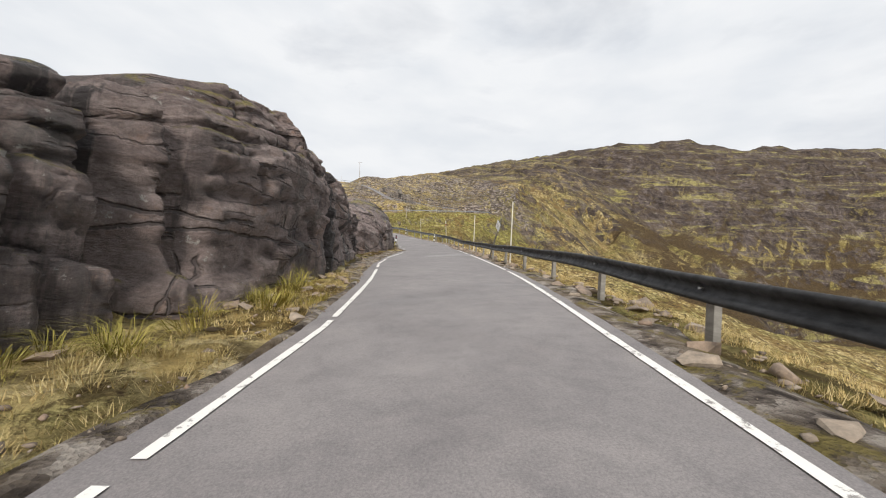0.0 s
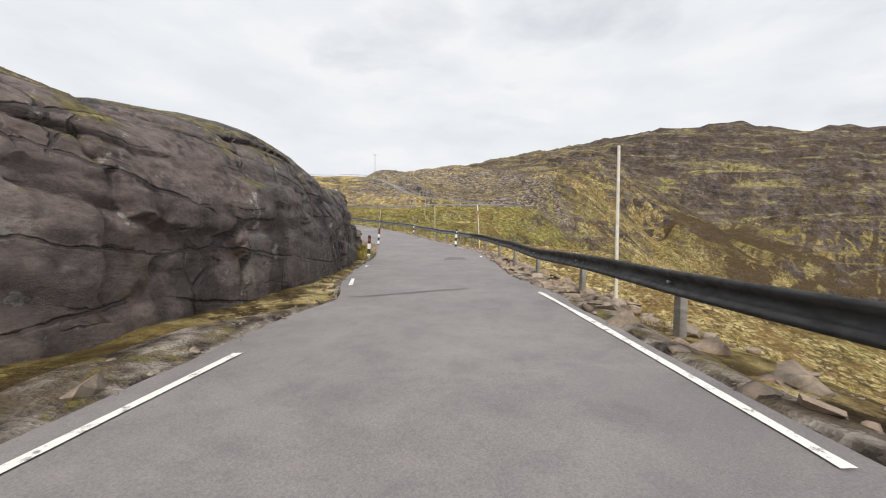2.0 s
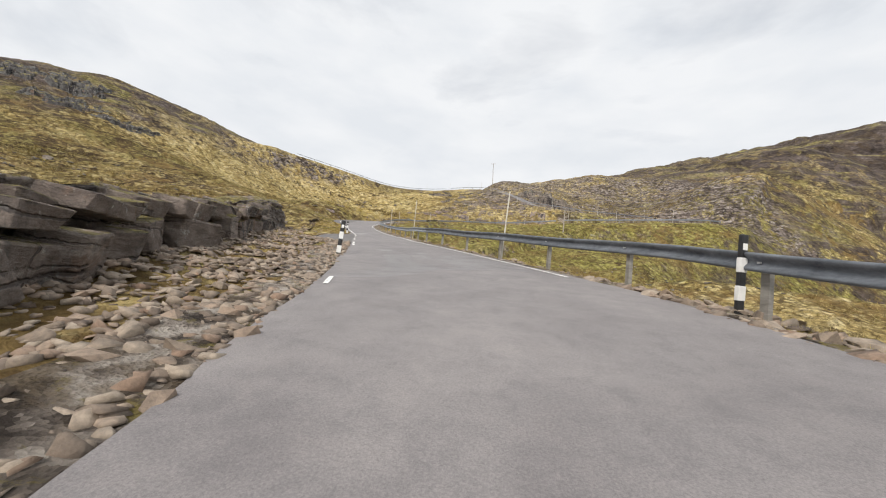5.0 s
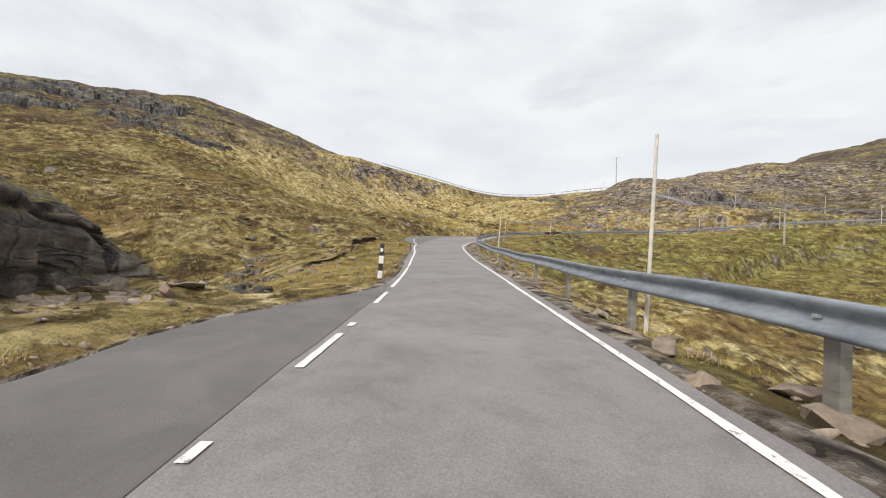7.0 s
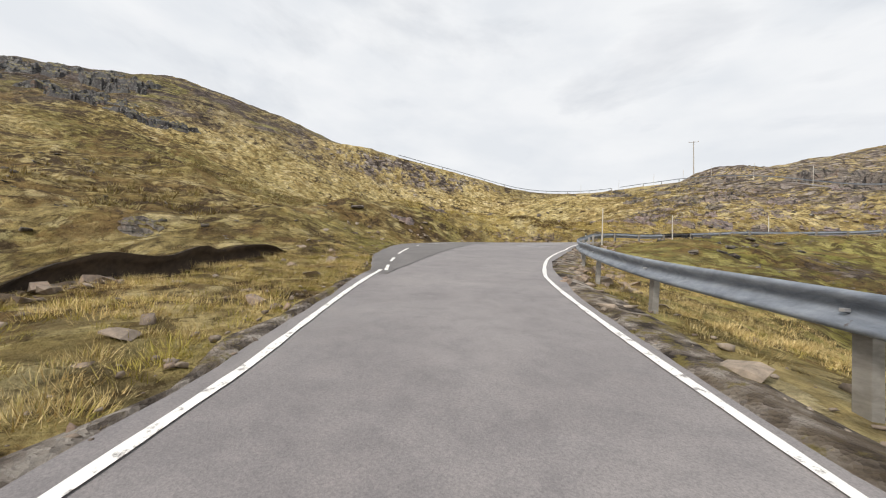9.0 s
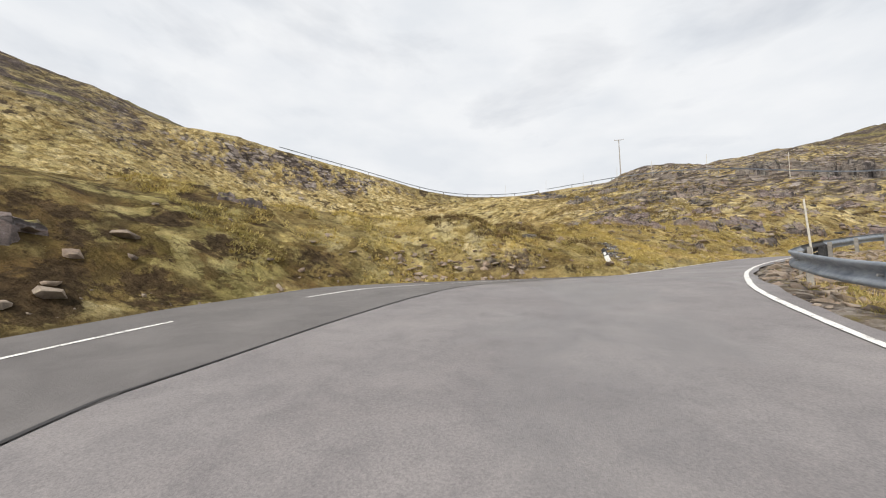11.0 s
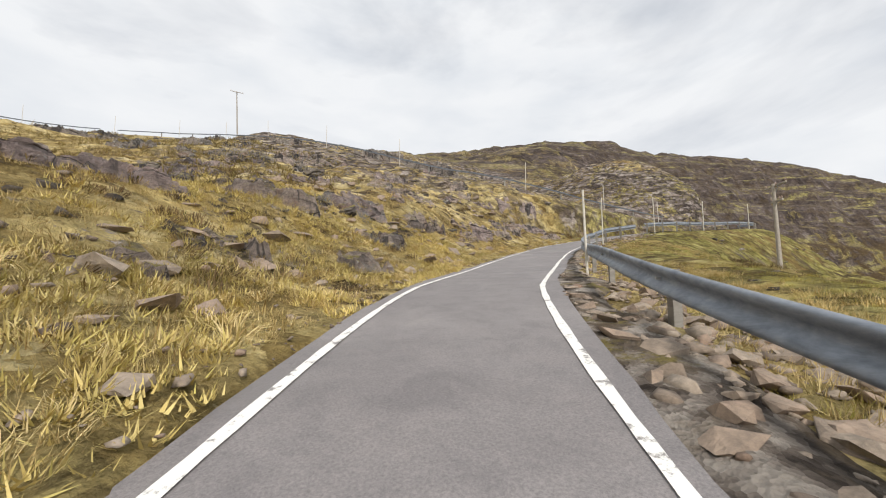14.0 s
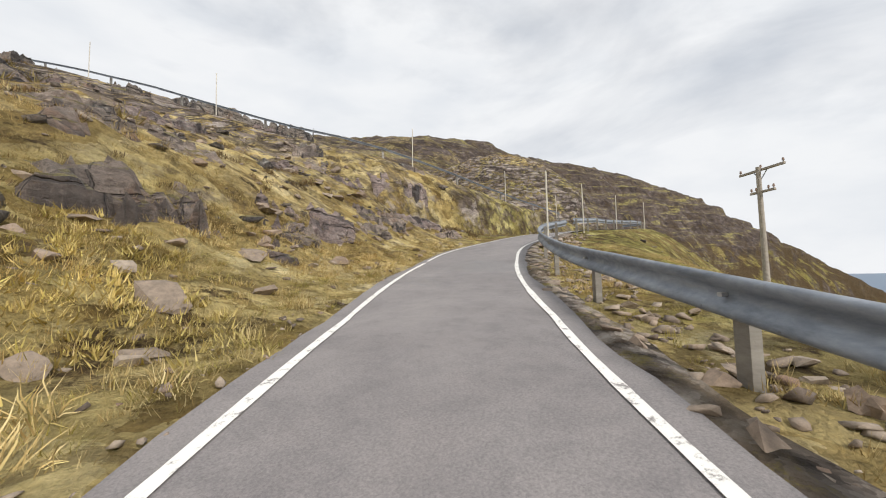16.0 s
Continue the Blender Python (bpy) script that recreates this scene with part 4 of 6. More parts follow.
def rock_mass(label, knots, back=6.0, mat=None, lift=0.0, seed=1, rough=1.0, step=0.13, on_ground=False, blocks=0.0, square=0.9, split=1.0):
    """A rounded, bedded outcrop: knots of (along, foot distance to the left, height, lean back)."""
    k = np.array(knots, float)
    s = np.arange(k[0, 0], k[-1, 0], step)
    foot, high, lean = (np.interp(s, k[:, 0], k[:, j]) for j in (1, 2, 3))
    ease = np.clip(np.minimum(s - s[0], s[-1] - s) / 1.2, 0, 1) ** 0.5
    high = high * (0.35 + 0.65 * ease) + 0.12 * fractal(s / 3.0, s * 0, 3, seed + 3) * ease
    # upright blocks parted by deep clefts
    along = s / 3.4 + 0.5 * value_noise(s / 2.6, s * 0, seed + 80)
    column = np.floor(along)
    cleft = np.minimum(along - column, 1 - along + column) * 3.4
    shift = hash2(column, column * 0, seed + 81) - 0.5
    high = high * (1 + 0.07 * blocks * shift)
    phi = np.linspace(0, 1, max(16, int(high.max() / 0.065)))
    tail = np.linspace(0, 1, 16)[1:]
    S, F = np.meshgrid(s, phi, indexing="ij")
    H = high[:, None] * np.sin(F * math.pi / 2) ** square
    B = lean[:, None] * (1 - np.cos(F * math.pi / 2)) ** (1.8 - square)
    S2, T2 = np.meshgrid(s, tail, indexing="ij")
    H = np.hstack([H, high[:, None] * (1 + 0.03 * T2) - (1.0 + 0.35 * high[:, None]) * T2**2])
    B = np.hstack([B, lean[:, None] + back * T2])
    S = np.hstack([S, S2])
    F = np.hstack([F, 1 + T2])
    H = H - 0.35 * (F < 1e-6)
    dip = H + 0.5 * B + 0.06 * S + 0.35 * fractal(S / 5.0, B / 5.0, 3, seed)
    out = -0.06 * split
    for k, (thick, wide, push, deep) in enumerate(((1.15, 2.9, 0.46, 0.17), (0.42, 1.25, 0.16, 0.07), (0.17, 0.6, 0.05, 0.03))):
        wob = fractal(S / (1.1 * wide), dip / (1.4 * thick), 3, seed + 40 + k)
        bed = dip / thick + 0.22 * wob + 0.4 * value_noise(S / (3.5 * wide), dip * 0, seed + 45 + k)
        row = np.floor(bed)
        joint = S / (wide * (0.6 + 0.9 * hash2(row, row * 0, seed + 50 + k))) + 7 * hash2(row, row * 0, seed + 55 + k) + 0.16 * wob + 0.12 * (bed - row)
        col = np.floor(joint)
        edge = np.minimum(np.minimum(bed - row, 1 - bed + row) * thick, np.minimum(joint - col, 1 - joint + col) * wide)
        keep = smooth(0.25, 0.55, hash2(row, col, seed + 60 + k))
        out = out + split * (push * (hash2(row, col, seed + 65 + k) - 0.5) - deep * keep * np.exp(-((edge / (0.035 + 0.05 * thick)) ** 2)))
        # each block's face leans a little its own way
        out = out + split * push * 0.5 * (hash2(row, col, seed + 70 + k) - 0.5) * (joint - col - 0.5) + split * push * 0.25 * (bed - row - 0.6) * hash2(row, col, seed + 75 + k)
    out = out + 0.13 * fractal(S / 2.2, dip / 1.4, 5, seed + 20, 0.5) * (0.4 + 0.6 * split) + 0.25 * fractal(S / 8.0, H / 5.0, 2, seed + 30)
    out += blocks * (0.75 * (hash2(column, column * 0, seed + 82)[:, None] - 0.5) - 0.75 * np.exp(-((cleft[:, None] - 0.06 * np.abs(value_noise(S * 0, H / 0.5, seed + 83))) / 0.16) ** 2) * smooth(-0.3, 0.4, hash2(column, column * 0, seed + 84)[:, None] - 0.2))
    out *= rough * (0.45 + 0.55 * smooth(0.0, 0.12, F)) * (1 - 0.5 * smooth(1.2, 1.9, F))
    upward = smooth(0.5, 1.0, F)
    D = -(foot[:, None] + B) + out * (1 - 0.7 * upward)
    Z = H + out * (0.1 + 0.6 * upward) * (F > 0.05)
    p = road_place(S.ravel(), D.ravel(), 0.0).reshape(*S.shape, 3)
    if on_ground:
        base = road_place(s, -foot)
        floor_z = ground(base[:, 0], base[:, 1])[:, None]
    else:
        floor_z = np.interp(S, ROAD_S, ROAD[:, 2]) - foot[:, None] * crossfall(S)
    p[..., 2] = floor_z + Z + lift
    ob = link("rock_outcrop", grid_mesh("rock_outcrop", p[:, ::-1]), mat or ROCK)
    return tagged(ob, label, "rock", "rock cuttings beside the road")


rock_mass("tall rounded dark purple-grey bedrock face with mossy ledges above the road",
          [(-30, 4.6, 2.5, 1.8), (-5, 4.4, 2.6, 1.8), (3, 4.1, 2.8, 1.6), (4.3, 3.95, 3.1, 1.5), (4.75, 4.7, 3.0, 1.3), (5.3, 3.85, 3.35, 1.5), (6, 3.8, 3.65, 1.5), (8, 3.7, 4.35, 1.5), (9.2, 3.65, 4.4, 1.4), (9.9, 3.6, 3.95, 1.4), (10.9, 3.6, 3.85, 1.4), (11.4, 4.4, 3.3, 1.2), (11.8, 4.5, 3.2, 1.1), (12.3, 3.7, 3.45, 1.2), (13, 3.75, 3.45, 1.2), (15.6, 3.75, 3.65, 1.2), (16, 3.95, 3.65, 1.1), (18.8, 4.0, 3.4, 1.1), (20.2, 4.3, 3.3, 1.1), (21.4, 4.9, 2.9, 1.2)], 6, seed=11, blocks=0.55, square=0.62, rough=1.1, step=0.075, split=0.95)
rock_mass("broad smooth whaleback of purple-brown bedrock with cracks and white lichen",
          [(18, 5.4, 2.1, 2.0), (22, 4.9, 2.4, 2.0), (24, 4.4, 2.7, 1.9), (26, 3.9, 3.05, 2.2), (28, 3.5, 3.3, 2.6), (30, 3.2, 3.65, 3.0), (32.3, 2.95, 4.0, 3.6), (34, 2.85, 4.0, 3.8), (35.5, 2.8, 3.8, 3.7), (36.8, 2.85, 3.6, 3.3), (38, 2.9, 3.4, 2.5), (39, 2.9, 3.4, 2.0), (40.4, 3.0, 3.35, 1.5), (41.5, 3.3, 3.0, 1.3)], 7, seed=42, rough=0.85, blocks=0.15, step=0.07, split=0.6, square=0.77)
rock_mass("grey stepped crag standing back above the road",
          [(23, 12.6, 0.8, 1.5), (26, 12.0, 2.2, 1.3), (29.5, 12.0, 2.6, 1.0), (31, 12.4, 1.7, 1.0), (34, 13.2, 0.8, 1.0)], 5, lift=3.4, seed=57, rough=1.1, blocks=0.8)
ledge_wall = rock_mass("low ledged wall of brown bedrock blocks under a turf edge",
          [(38.5, 6.0, 1.35, 0.7), (43, 4.9, 1.4, 0.6), (45, 3.6, 1.4, 0.6), (50, 3.4, 1.35, 0.5), (53, 3.5, 1.3, 0.5), (58, 4.2, 1.15, 0.5), (64, 4.9, 1.1, 0.5), (72, 5.6, 1.0, 0.6), (78, 6.3, 0.8, 0.9)], 4, BROWN_ROCK, seed=73, blocks=0.3, rough=0.6, square=0.5, step=0.09)
rock_mass("second tier of broken dark blocks on a grassy ledge",
          [(50, 6.0, 0.8, 0.6), (54, 5.1, 1.0, 0.5), (58, 5.1, 1.0, 0.5), (63, 5.8, 0.9, 0.5), (69, 7.4, 0.8, 0.6), (75, 8.6, 0.5, 0.8)], 3, BROWN_ROCK, lift=1.0, seed=83, rough=1.1, blocks=0.8, square=0.5)
rock_mass("high weathered grey crag with a flat broken top",
          [(36, 15.5, 2.0, 1.2), (42, 13.0, 2.2, 1.1), (48, 10.2, 2.3, 1.0), (53, 7.6, 2.6, 0.7), (56, 6.5, 2.5, 0.5), (57.3, 6.3, 2.3, 0.5), (58.2, 6.5, 1.3, 0.7)], 7, lift=2.1, seed=97, rough=1.2, blocks=1.2)
rock_mass("small brown bedrock outcrop in the grassy bank",
          [(77, 8.6, 1.2, 1.0), (81, 7.4, 2.0, 0.9), (84, 6.9, 2.3, 0.8), (87, 6.7, 2.0, 0.9), (89.5, 6.9, 1.4, 1.1), (92, 7.6, 0.6, 1.4)], 4, BROWN_ROCK, seed=131, blocks=0.6, rough=1.0, square=0.7)


def block_shape(seed):
    """A squarish bedrock block with knocked corners."""
    rng = random.Random(seed)
    bm = bmesh.new()
    bmesh.ops.create_cube(bm, size=1.0)
    for v in bm.verts:
        v.co += Vector([rng.uniform(-0.13, 0.13) for _ in range(3)])
    bmesh.ops.bevel(bm, geom=bm.edges[:], offset=0.05, segments=1, affect="EDGES")
    me = bpy.data.meshes.new("block")
    bm.to_mesh(me)
    bm.free()
    me.materials.append(BROWN_ROCK)
    return me


BLOCKS = [block_shape(7100 + k) for k in range(9)]


def block_courses(parent, s0, s1, foot, rows, seed):
    """Blocks that stand out of a rock face in rough courses, with gaps where some have fallen."""
    rng = random.Random(seed)
    z = 0.0
    for tall in rows:
        s_ = s0 + rng.uniform(0, 0.6)
        while s_ < s1:
            wide = rng.uniform(0.45, 1.6)
            high_ = tall * rng.uniform(0.75, 1.2)
            if rng.random() > 0.14:
                mid = s_ + wide / 2
                d_ = foot(mid) + 0.25 + 0.25 * z + rng.uniform(-0.22, 0.22)
                q = road_place(np.array([mid]), np.array([-d_]))[0]
                toe = road_place(np.array([mid]), np.array([-foot(mid)]))[0]
                ob = new("block", BLOCKS[rng.randrange(len(BLOCKS))])
                ob.parent = parent
                m = pose(q[0], q[1], ground_at(toe[0], toe[1]) + z + high_ * 0.42, rng.uniform(-2, 12), rng.uniform(-9, 9), math.degrees(road_heading(mid)) + rng.uniform(-22, 22))
                ob.matrix_world = m @ Matrix.Diagonal((rng.uniform(0.6, 0.9), wide * 1.02, high_, 1))
            s_ += wide
        z += tall * 0.92


block_courses(ledge_wall, 44.5, 78, lambda s: float(np.interp(s, [44.5, 50, 53, 58, 64, 72, 78], [3.55, 3.2, 3.25, 3.95, 4.65, 5.35, 6.1])), (0.85, 0.45), 7201)
outcrop_crest = [(-119, 88, 22, 9, 2.2), (-127, 76, 22, 9, 2.4), (-108, 84, 16, 6, 2.0), (-100, 92, 14, 5, 1.6), (-118, 70, 16, 6, 2.0)]


# ---- outcrops on the open slopes ----
def outcrop(x0, y0, length, depth, height, seed, label, mat=None):
    """Broken bedrock that breaks through the grass, its face turned downhill."""
    e = 1.5
    gx_, gy_ = ground_at(x0 + e, y0) - ground_at(x0 - e, y0), ground_at(x0, y0 + e) - ground_at(x0, y0 - e)
    k = math.hypot(gx_, gy_) + 1e-6
    up = np.array([gx_, gy_]) / k
    side = np.array([-up[1], up[0]])
    u, v = np.meshgrid(np.arange(-length / 2, length / 2, max(0.12, length / 60)), np.arange(-depth / 2, depth / 2, max(0.12, length / 60)), indexing="ij")
    big = max(0.65, length / 9)
    wob = 0.35 * fractal(u / 0.9, v / 0.9, 3, seed + 5)
    ident, gap = cells(u / (1.3 * big) + wob, v / (0.75 * big) + wob, seed)
    tiny_id, tiny_gap = cells(u / (0.5 * big) + wob, v / (0.33 * big), seed + 9)
    rim = (np.abs(u) / (length / 2)) ** 2.2 + (np.abs(v) / (depth / 2)) ** 2.2
    rim = 0.75 - rim + 0.9 * fractal(u / (1.1 * big), v / (0.8 * big), 4, seed + 7, 0.6)
    border = np.maximum(np.abs(u) / (length / 2), np.abs(v) / (depth / 2))
    body = smooth(-0.05, 0.22, rim) * smooth(0.97, 0.78, border)
    tilt = 0.6 + 0.8 * (-v / depth)
    h = 0.55 * height * body * tilt * (0.15 + 1.1 * ident) + 0.30 * height * (tiny_id - 0.5) * body
    h -= 0.22 * np.exp(-((gap / 0.06) ** 2)) * body + 0.11 * np.exp(-((tiny_gap / 0.09) ** 2)) * body
    h += 0.05 * fractal(u / 0.35, v / 0.35, 3, seed + 8)
    h -= 0.35 * (1 - body)
    push = -0.12 * height * body * (ident - 0.3)
    x = x0 + side[0] * u + up[0] * (v + push)
    y = y0 + side[1] * u + up[1] * (v + push)
    z = ground(x0 + side[0] * u + up[0] * v, y0 + side[1] * u + up[1] * v).reshape(u.shape) + h
    keep = body > 0.002
    i = np.arange(u.size).reshape(u.shape)
    quads = np.stack([i[:-1, :-1], i[:-1, 1:], i[1:, 1:], i[1:, :-1]], -1).reshape(-1, 4)
    flat = keep.ravel()
    quads = quads[flat[quads].any(1)]
    used, inverse = np.unique(quads, return_inverse=True)
    verts = np.stack([x, y, z], -1).reshape(-1, 3)[used]
    faces = inverse.reshape(-1, 4)
    cx, cy = verts[:, :2].mean(0)
    a, b, c = verts[faces[0][0]], verts[faces[0][1]], verts[faces[0][2]]
    if np.cross(b - a, c - a)[2] < 0:
        faces = faces[:, ::-1]
    me = mesh_of("rock_outcrop", verts.tolist(), faces.tolist())
    ob = link("rock_outcrop", me, mat or HILL_ROCK)
    return tagged(ob, label, "rock", "small outcrops on the hillside")


# (along the road, metres to the left, length, depth, height)
for i, (s_, d_, length, depth, high_) in enumerate((
        (142, 9.5, 5, 2.4, 0.7), (146.5, 8.0, 6, 2.6, 1.0), (150.5, 7.2, 5.5, 2.4, 1.1), (154.5, 6.4, 4.5, 2.2, 1.0), (158.5, 5.2, 5.0, 2.2, 1.3), (163, 4.6, 5.5, 2.2, 1.4), (168, 5.0, 4.5, 2.2, 1.2), (172, 5.6, 4, 2, 0.9),
        (147, 4.6, 1.5, 0.9, 0.5), (149.5, 4.6, 1.5, 0.9, 0.5), (152.5, 4.2, 1.1, 0.8, 0.4), (144.5, 12.5, 4, 2.0, 0.7), (150, 11.5, 5, 2.3, 0.8), (156, 10.2, 4, 2.0, 0.8), (161, 9.0, 5, 2.3, 0.9), (166, 8.6, 4, 2, 0.8),
        (147, 16, 5, 2.5, 0.9), (153, 15, 6, 2.6, 1.0), (159, 14, 5, 2.3, 0.9), (165, 13, 5, 2.4, 0.9), (150, 20, 6, 2.6, 1.0), (157, 19, 5, 2.6, 0.9), (163, 18, 6, 2.6, 0.9), (141, 17, 3, 1.6, 0.6),
        (135, 15, 3.4, 1.8, 0.7), (137.5, 8.2, 2.4, 1.4, 0.5), (133, 20, 3, 1.8, 0.5), (139.5, 22, 4, 2, 0.7), (145, 25, 5, 2.5, 0.9), (130, 12, 2.2, 1.5, 0.5), (128, 18, 2.6, 1.5, 0.5), (126, 9.5, 2.4, 1.6, 0.7),
        (98, 8.5, 3, 1.6, 0.6), (103, 11, 3.4, 1.8, 0.6), (95, 12, 4, 2, 0.8), (108, 13, 3, 1.8, 0.6), (90, 14, 5, 2.4, 1.0), (84, 13, 5, 2.4, 1.0), (76, 11.5, 5, 2.4, 1.0), (70, 12, 4, 2.2, 0.9), (115, 12, 2.6, 1.6, 0.5))):
    q = road_place(np.array([float(s_)]), np.array([-float(d_)]))[0]
    outcrop(float(q[0]), float(q[1]), length * (0.8 if s_ > 140 else 1.0), depth * (0.8 if s_ > 140 else 1.0), high_ * (0.72 if s_ > 120 else 1.0), 300 + 17 * i, "broken purple-grey rock outcrop in the rough grass", (HILL_ROCK if d_ < 4.7 and length < 1.6 else ROCK if i % 2 else BROWN_ROCK) if s_ > 120 else None)
for i, (x_, y_, length, depth, high_) in enumerate(outcrop_crest):
    outcrop(x_, y_, length, depth, high_, 1300 + 17 * i, "dark rocky crest along the top of the hill", CREST_ROCK)
# small broken ledges all over the bank beyond the bend
rng_bank = random.Random(77)
for i in range(64):
    s_, d_ = rng_bank.uniform(144, 177), rng_bank.uniform(3.4, 11) if i < 36 else rng_bank.uniform(11, 24)
    length = rng_bank.uniform(1.3, 2.6) * (1.0 if i < 36 else 1.4)
    q = road_place(np.array([s_]), np.array([-d_]))[0]
    outcrop(float(q[0]), float(q[1]), length, length * rng_bank.uniform(0.5, 0.75), rng_bank.uniform(0.40, 0.75), 2300 + 17 * i, "small broken ledge of purple-brown rock in the grass", BROWN_ROCK if i % 3 else ROCK)
for i in range(30):
    s_, d_ = rng_bank.uniform(262, 308), rng_bank.uniform(4, 22)
    q = road_place(np.array([s_]), np.array([-d_]))[0]
    length = rng_bank.uniform(2.2, 4.5)
    outcrop(float(q[0]), float(q[1]), length, length * rng_bank.uniform(0.45, 0.7), rng_bank.uniform(0.7, 1.2), 3300 + 17 * i, "grey ledge of broken rock below the upper road")
for i, (s_, d_, length, depth, high_) in enumerate(((254, 8, 12, 6, 3.4), (263, 8.5, 14, 6.5, 4.0), (272, 8.5, 14, 6.5, 2.8))):
    q = road_place(np.array([float(s_)]), np.array([float(d_)]))[0]
    outcrop(float(q[0]), float(q[1]), length, depth, high_, 4300 + 17 * i, "dark broken crag above the upper road")


# ---- guard rail ----
W_BEAM = [(0.030, 0.0), (0.005, 0.018), (0.0, 0.050), (0.045, 0.100), (0.078, 0.125), (0.078, 0.185), (0.045, 0.210), (0.0, 0.260), (0.005, 0.292), (0.030, 0.310)]


def beam_mesh(s0, s1, off, top, step=0.4, tall=1.0):
    """One length of corrugated beam, bent to the road's line."""
    s = np.linspace(s0, s1, max(2, int((s1 - s0) / step) + 1))
    rows = []
    for shift in (0.0, 0.006):
        line = []
        for depth, h in (W_BEAM if shift == 0.0 else W_BEAM[::-1]):
            p = road_place(s, off(s) + depth - 0.04 + shift)
            p[:, 2] = top(s) - (0.31 - h) * tall
            line.append(p)
        rows += line
    rows.append(rows[0])
    return grid_mesh("beam", np.stack(rows, 1))


def rail_post_bm(height):
    bm = bmesh.new()
    for size, c in (((0.014, 0.13, height), (0, 0, height / 2)), ((0.09, 0.014, height), (0.04, 0.062, height / 2)), ((0.09, 0.014, height), (0.04, -0.062, height / 2))):
        box(bm, size, c)
    return bm


def guard_rail(label, s0, s1, off, length=3.2, old=(), group="guard rails", sink=0.75):
    rail = thing("guard_rail", label, "guard rail", group)

    def top(s):
        s = np.asarray(s, float)
        p = road_place(s, np.minimum(off(s), right_edge(s) + 0.5) if sink else off(s))
        return p[:, 2] + np.interp(s, [*ALONG, 300, 330], [*RAIL_TOP, 0.8, 0.55]) + 0.015 * np.sin(s * 0.9)
    count = int((s1 - s0) / length)
    for i in range(count):
        a = s0 + i * length
        dark = any(u <= a + length / 2 <= v for u, v in old)
        link("beam", beam_mesh(a, a + length + 0.16, off, top, 0.4 if length < 5 else 2.0, 1.0 if length < 5 else 0.5), GALV_OLD if dark else GALV_MID if a < 80 else GALV, rail, smooth_faces=False)
        p = road_place(np.array([a]), off(np.array([a])) + 0.12)[0]
        z = float(top(np.array([a]))[0])
        g = min(ground_at(p[0], p[1]), z - 0.45) - 0.15
        if sink and -8 < a < 170 and length < 5:
            q = road_place(np.array([a + 0.02]), off(np.array([a])) + 0.012)[0]
            bolt = new("bolt", BOLT)
            bolt.parent = rail
            bolt.matrix_world = pose(q[0], q[1], z - 0.155, 0, 0, math.degrees(road_heading(a)))
        me_key = round(z - 0.06 - g, 1)
        post_mat = POST_STEEL
        me_key = (me_key, post_mat.name)
        if me_key not in POST_MESH:
            bm = rail_post_bm(me_key[0])
            me = bpy.data.meshes.new("post")
            bm.to_mesh(me)
            bm.free()
            me.materials.append(post_mat)
            POST_MESH[me_key] = me
        ob = new("post", POST_MESH[me_key])
        ob.parent = rail
        ob.matrix_world = pose(p[0], p[1], z - 0.06 - me_key[0], 0, 0, math.degrees(road_heading(a)) + random.uniform(-3, 3))
    return rail


POST_MESH = {}
bm = bmesh.new()
box(bm, (0.05, 0.045, 0.03), (0, 0, 0), 0.006)
BOLT = bpy.data.meshes.new("bolt")
bm.to_mesh(BOLT)
bm.free()
BOLT.materials.append(plain_material("bright_bolt", (0.5, 0.5, 0.5), 0.4, 0.2, metal=0.6))
guard_rail("weathered steel corrugated guard rail on channel posts along the downhill verge", -53.1, 176, rail_off, 3.2, old=((-60, 45.2), (138.8, 142.2)))
guard_rail("thin galvanised guard rail along the far bend of the road", 176, 214, lambda s: np.full(len(np.asarray(s)), 2.1), 3.2)
guard_rail("galvanised guard rail along the upper road", 226, 318, lambda s: np.full(len(np.asarray(s)), -2.4), 6.4)
guard_rail("galvanised guard rail on the skyline where the road rounds the corrie", 318, S_END - 34, lambda s: np.full(len(np.asarray(s)), -2.6), 6.4)


def rail_anchor():
    """Stout double posts with a low waling where the old beam is tied to the new one."""
    anchor = thing("rail_anchor", "dark steel anchor posts and low rail under the guard rail", "rail anchor")
    tops = []
    for s_ in (141.3, 141.75, 142.2):
        p = road_place(np.array([s_]), np.array([float(rail_off(s_)) + 0.10]))[0]
        base, top_z = ground_at(p[0], p[1]) - 0.25, p[2] + 0.42
        bm = bmesh.new()
        h = top_z - base
        for size, c in (((0.014, 0.16, h), (0, 0, h / 2)), ((0.13, 0.016, h), (0, 0.08, h / 2)), ((0.13, 0.016, h), (0, -0.08, h / 2))):
            box(bm, size, c, 0.003)
        ob = part("post", bm, GALV_OLD, anchor)
        ob.matrix_world = pose(p[0], p[1], base, random.uniform(-3, 3), random.uniform(-4, 4), math.degrees(road_heading(s_)))
        tops.append(p)
    a, b = road_place(np.array([141.1]), np.array([float(rail_off(141.1)) - 0.06]), 0.16)[0], road_place(np.array([142.5]), np.array([float(rail_off(142.5)) - 0.06]), 0.16)[0]
    bm = bmesh.new()
    mid, along = (Vector(a) + Vector(b)) / 2, Vector(b) - Vector(a)
    box(bm, (along.length, 0.07, 0.11), (0, 0, 0), 0.008)
    ob = part("waling", bm, GALV_OLD, anchor, "low dark steel waling")
    ob.matrix_world = Matrix.Translation(mid) @ along.to_track_quat("X", "Z").to_matrix().to_4x4()


rail_anchor()


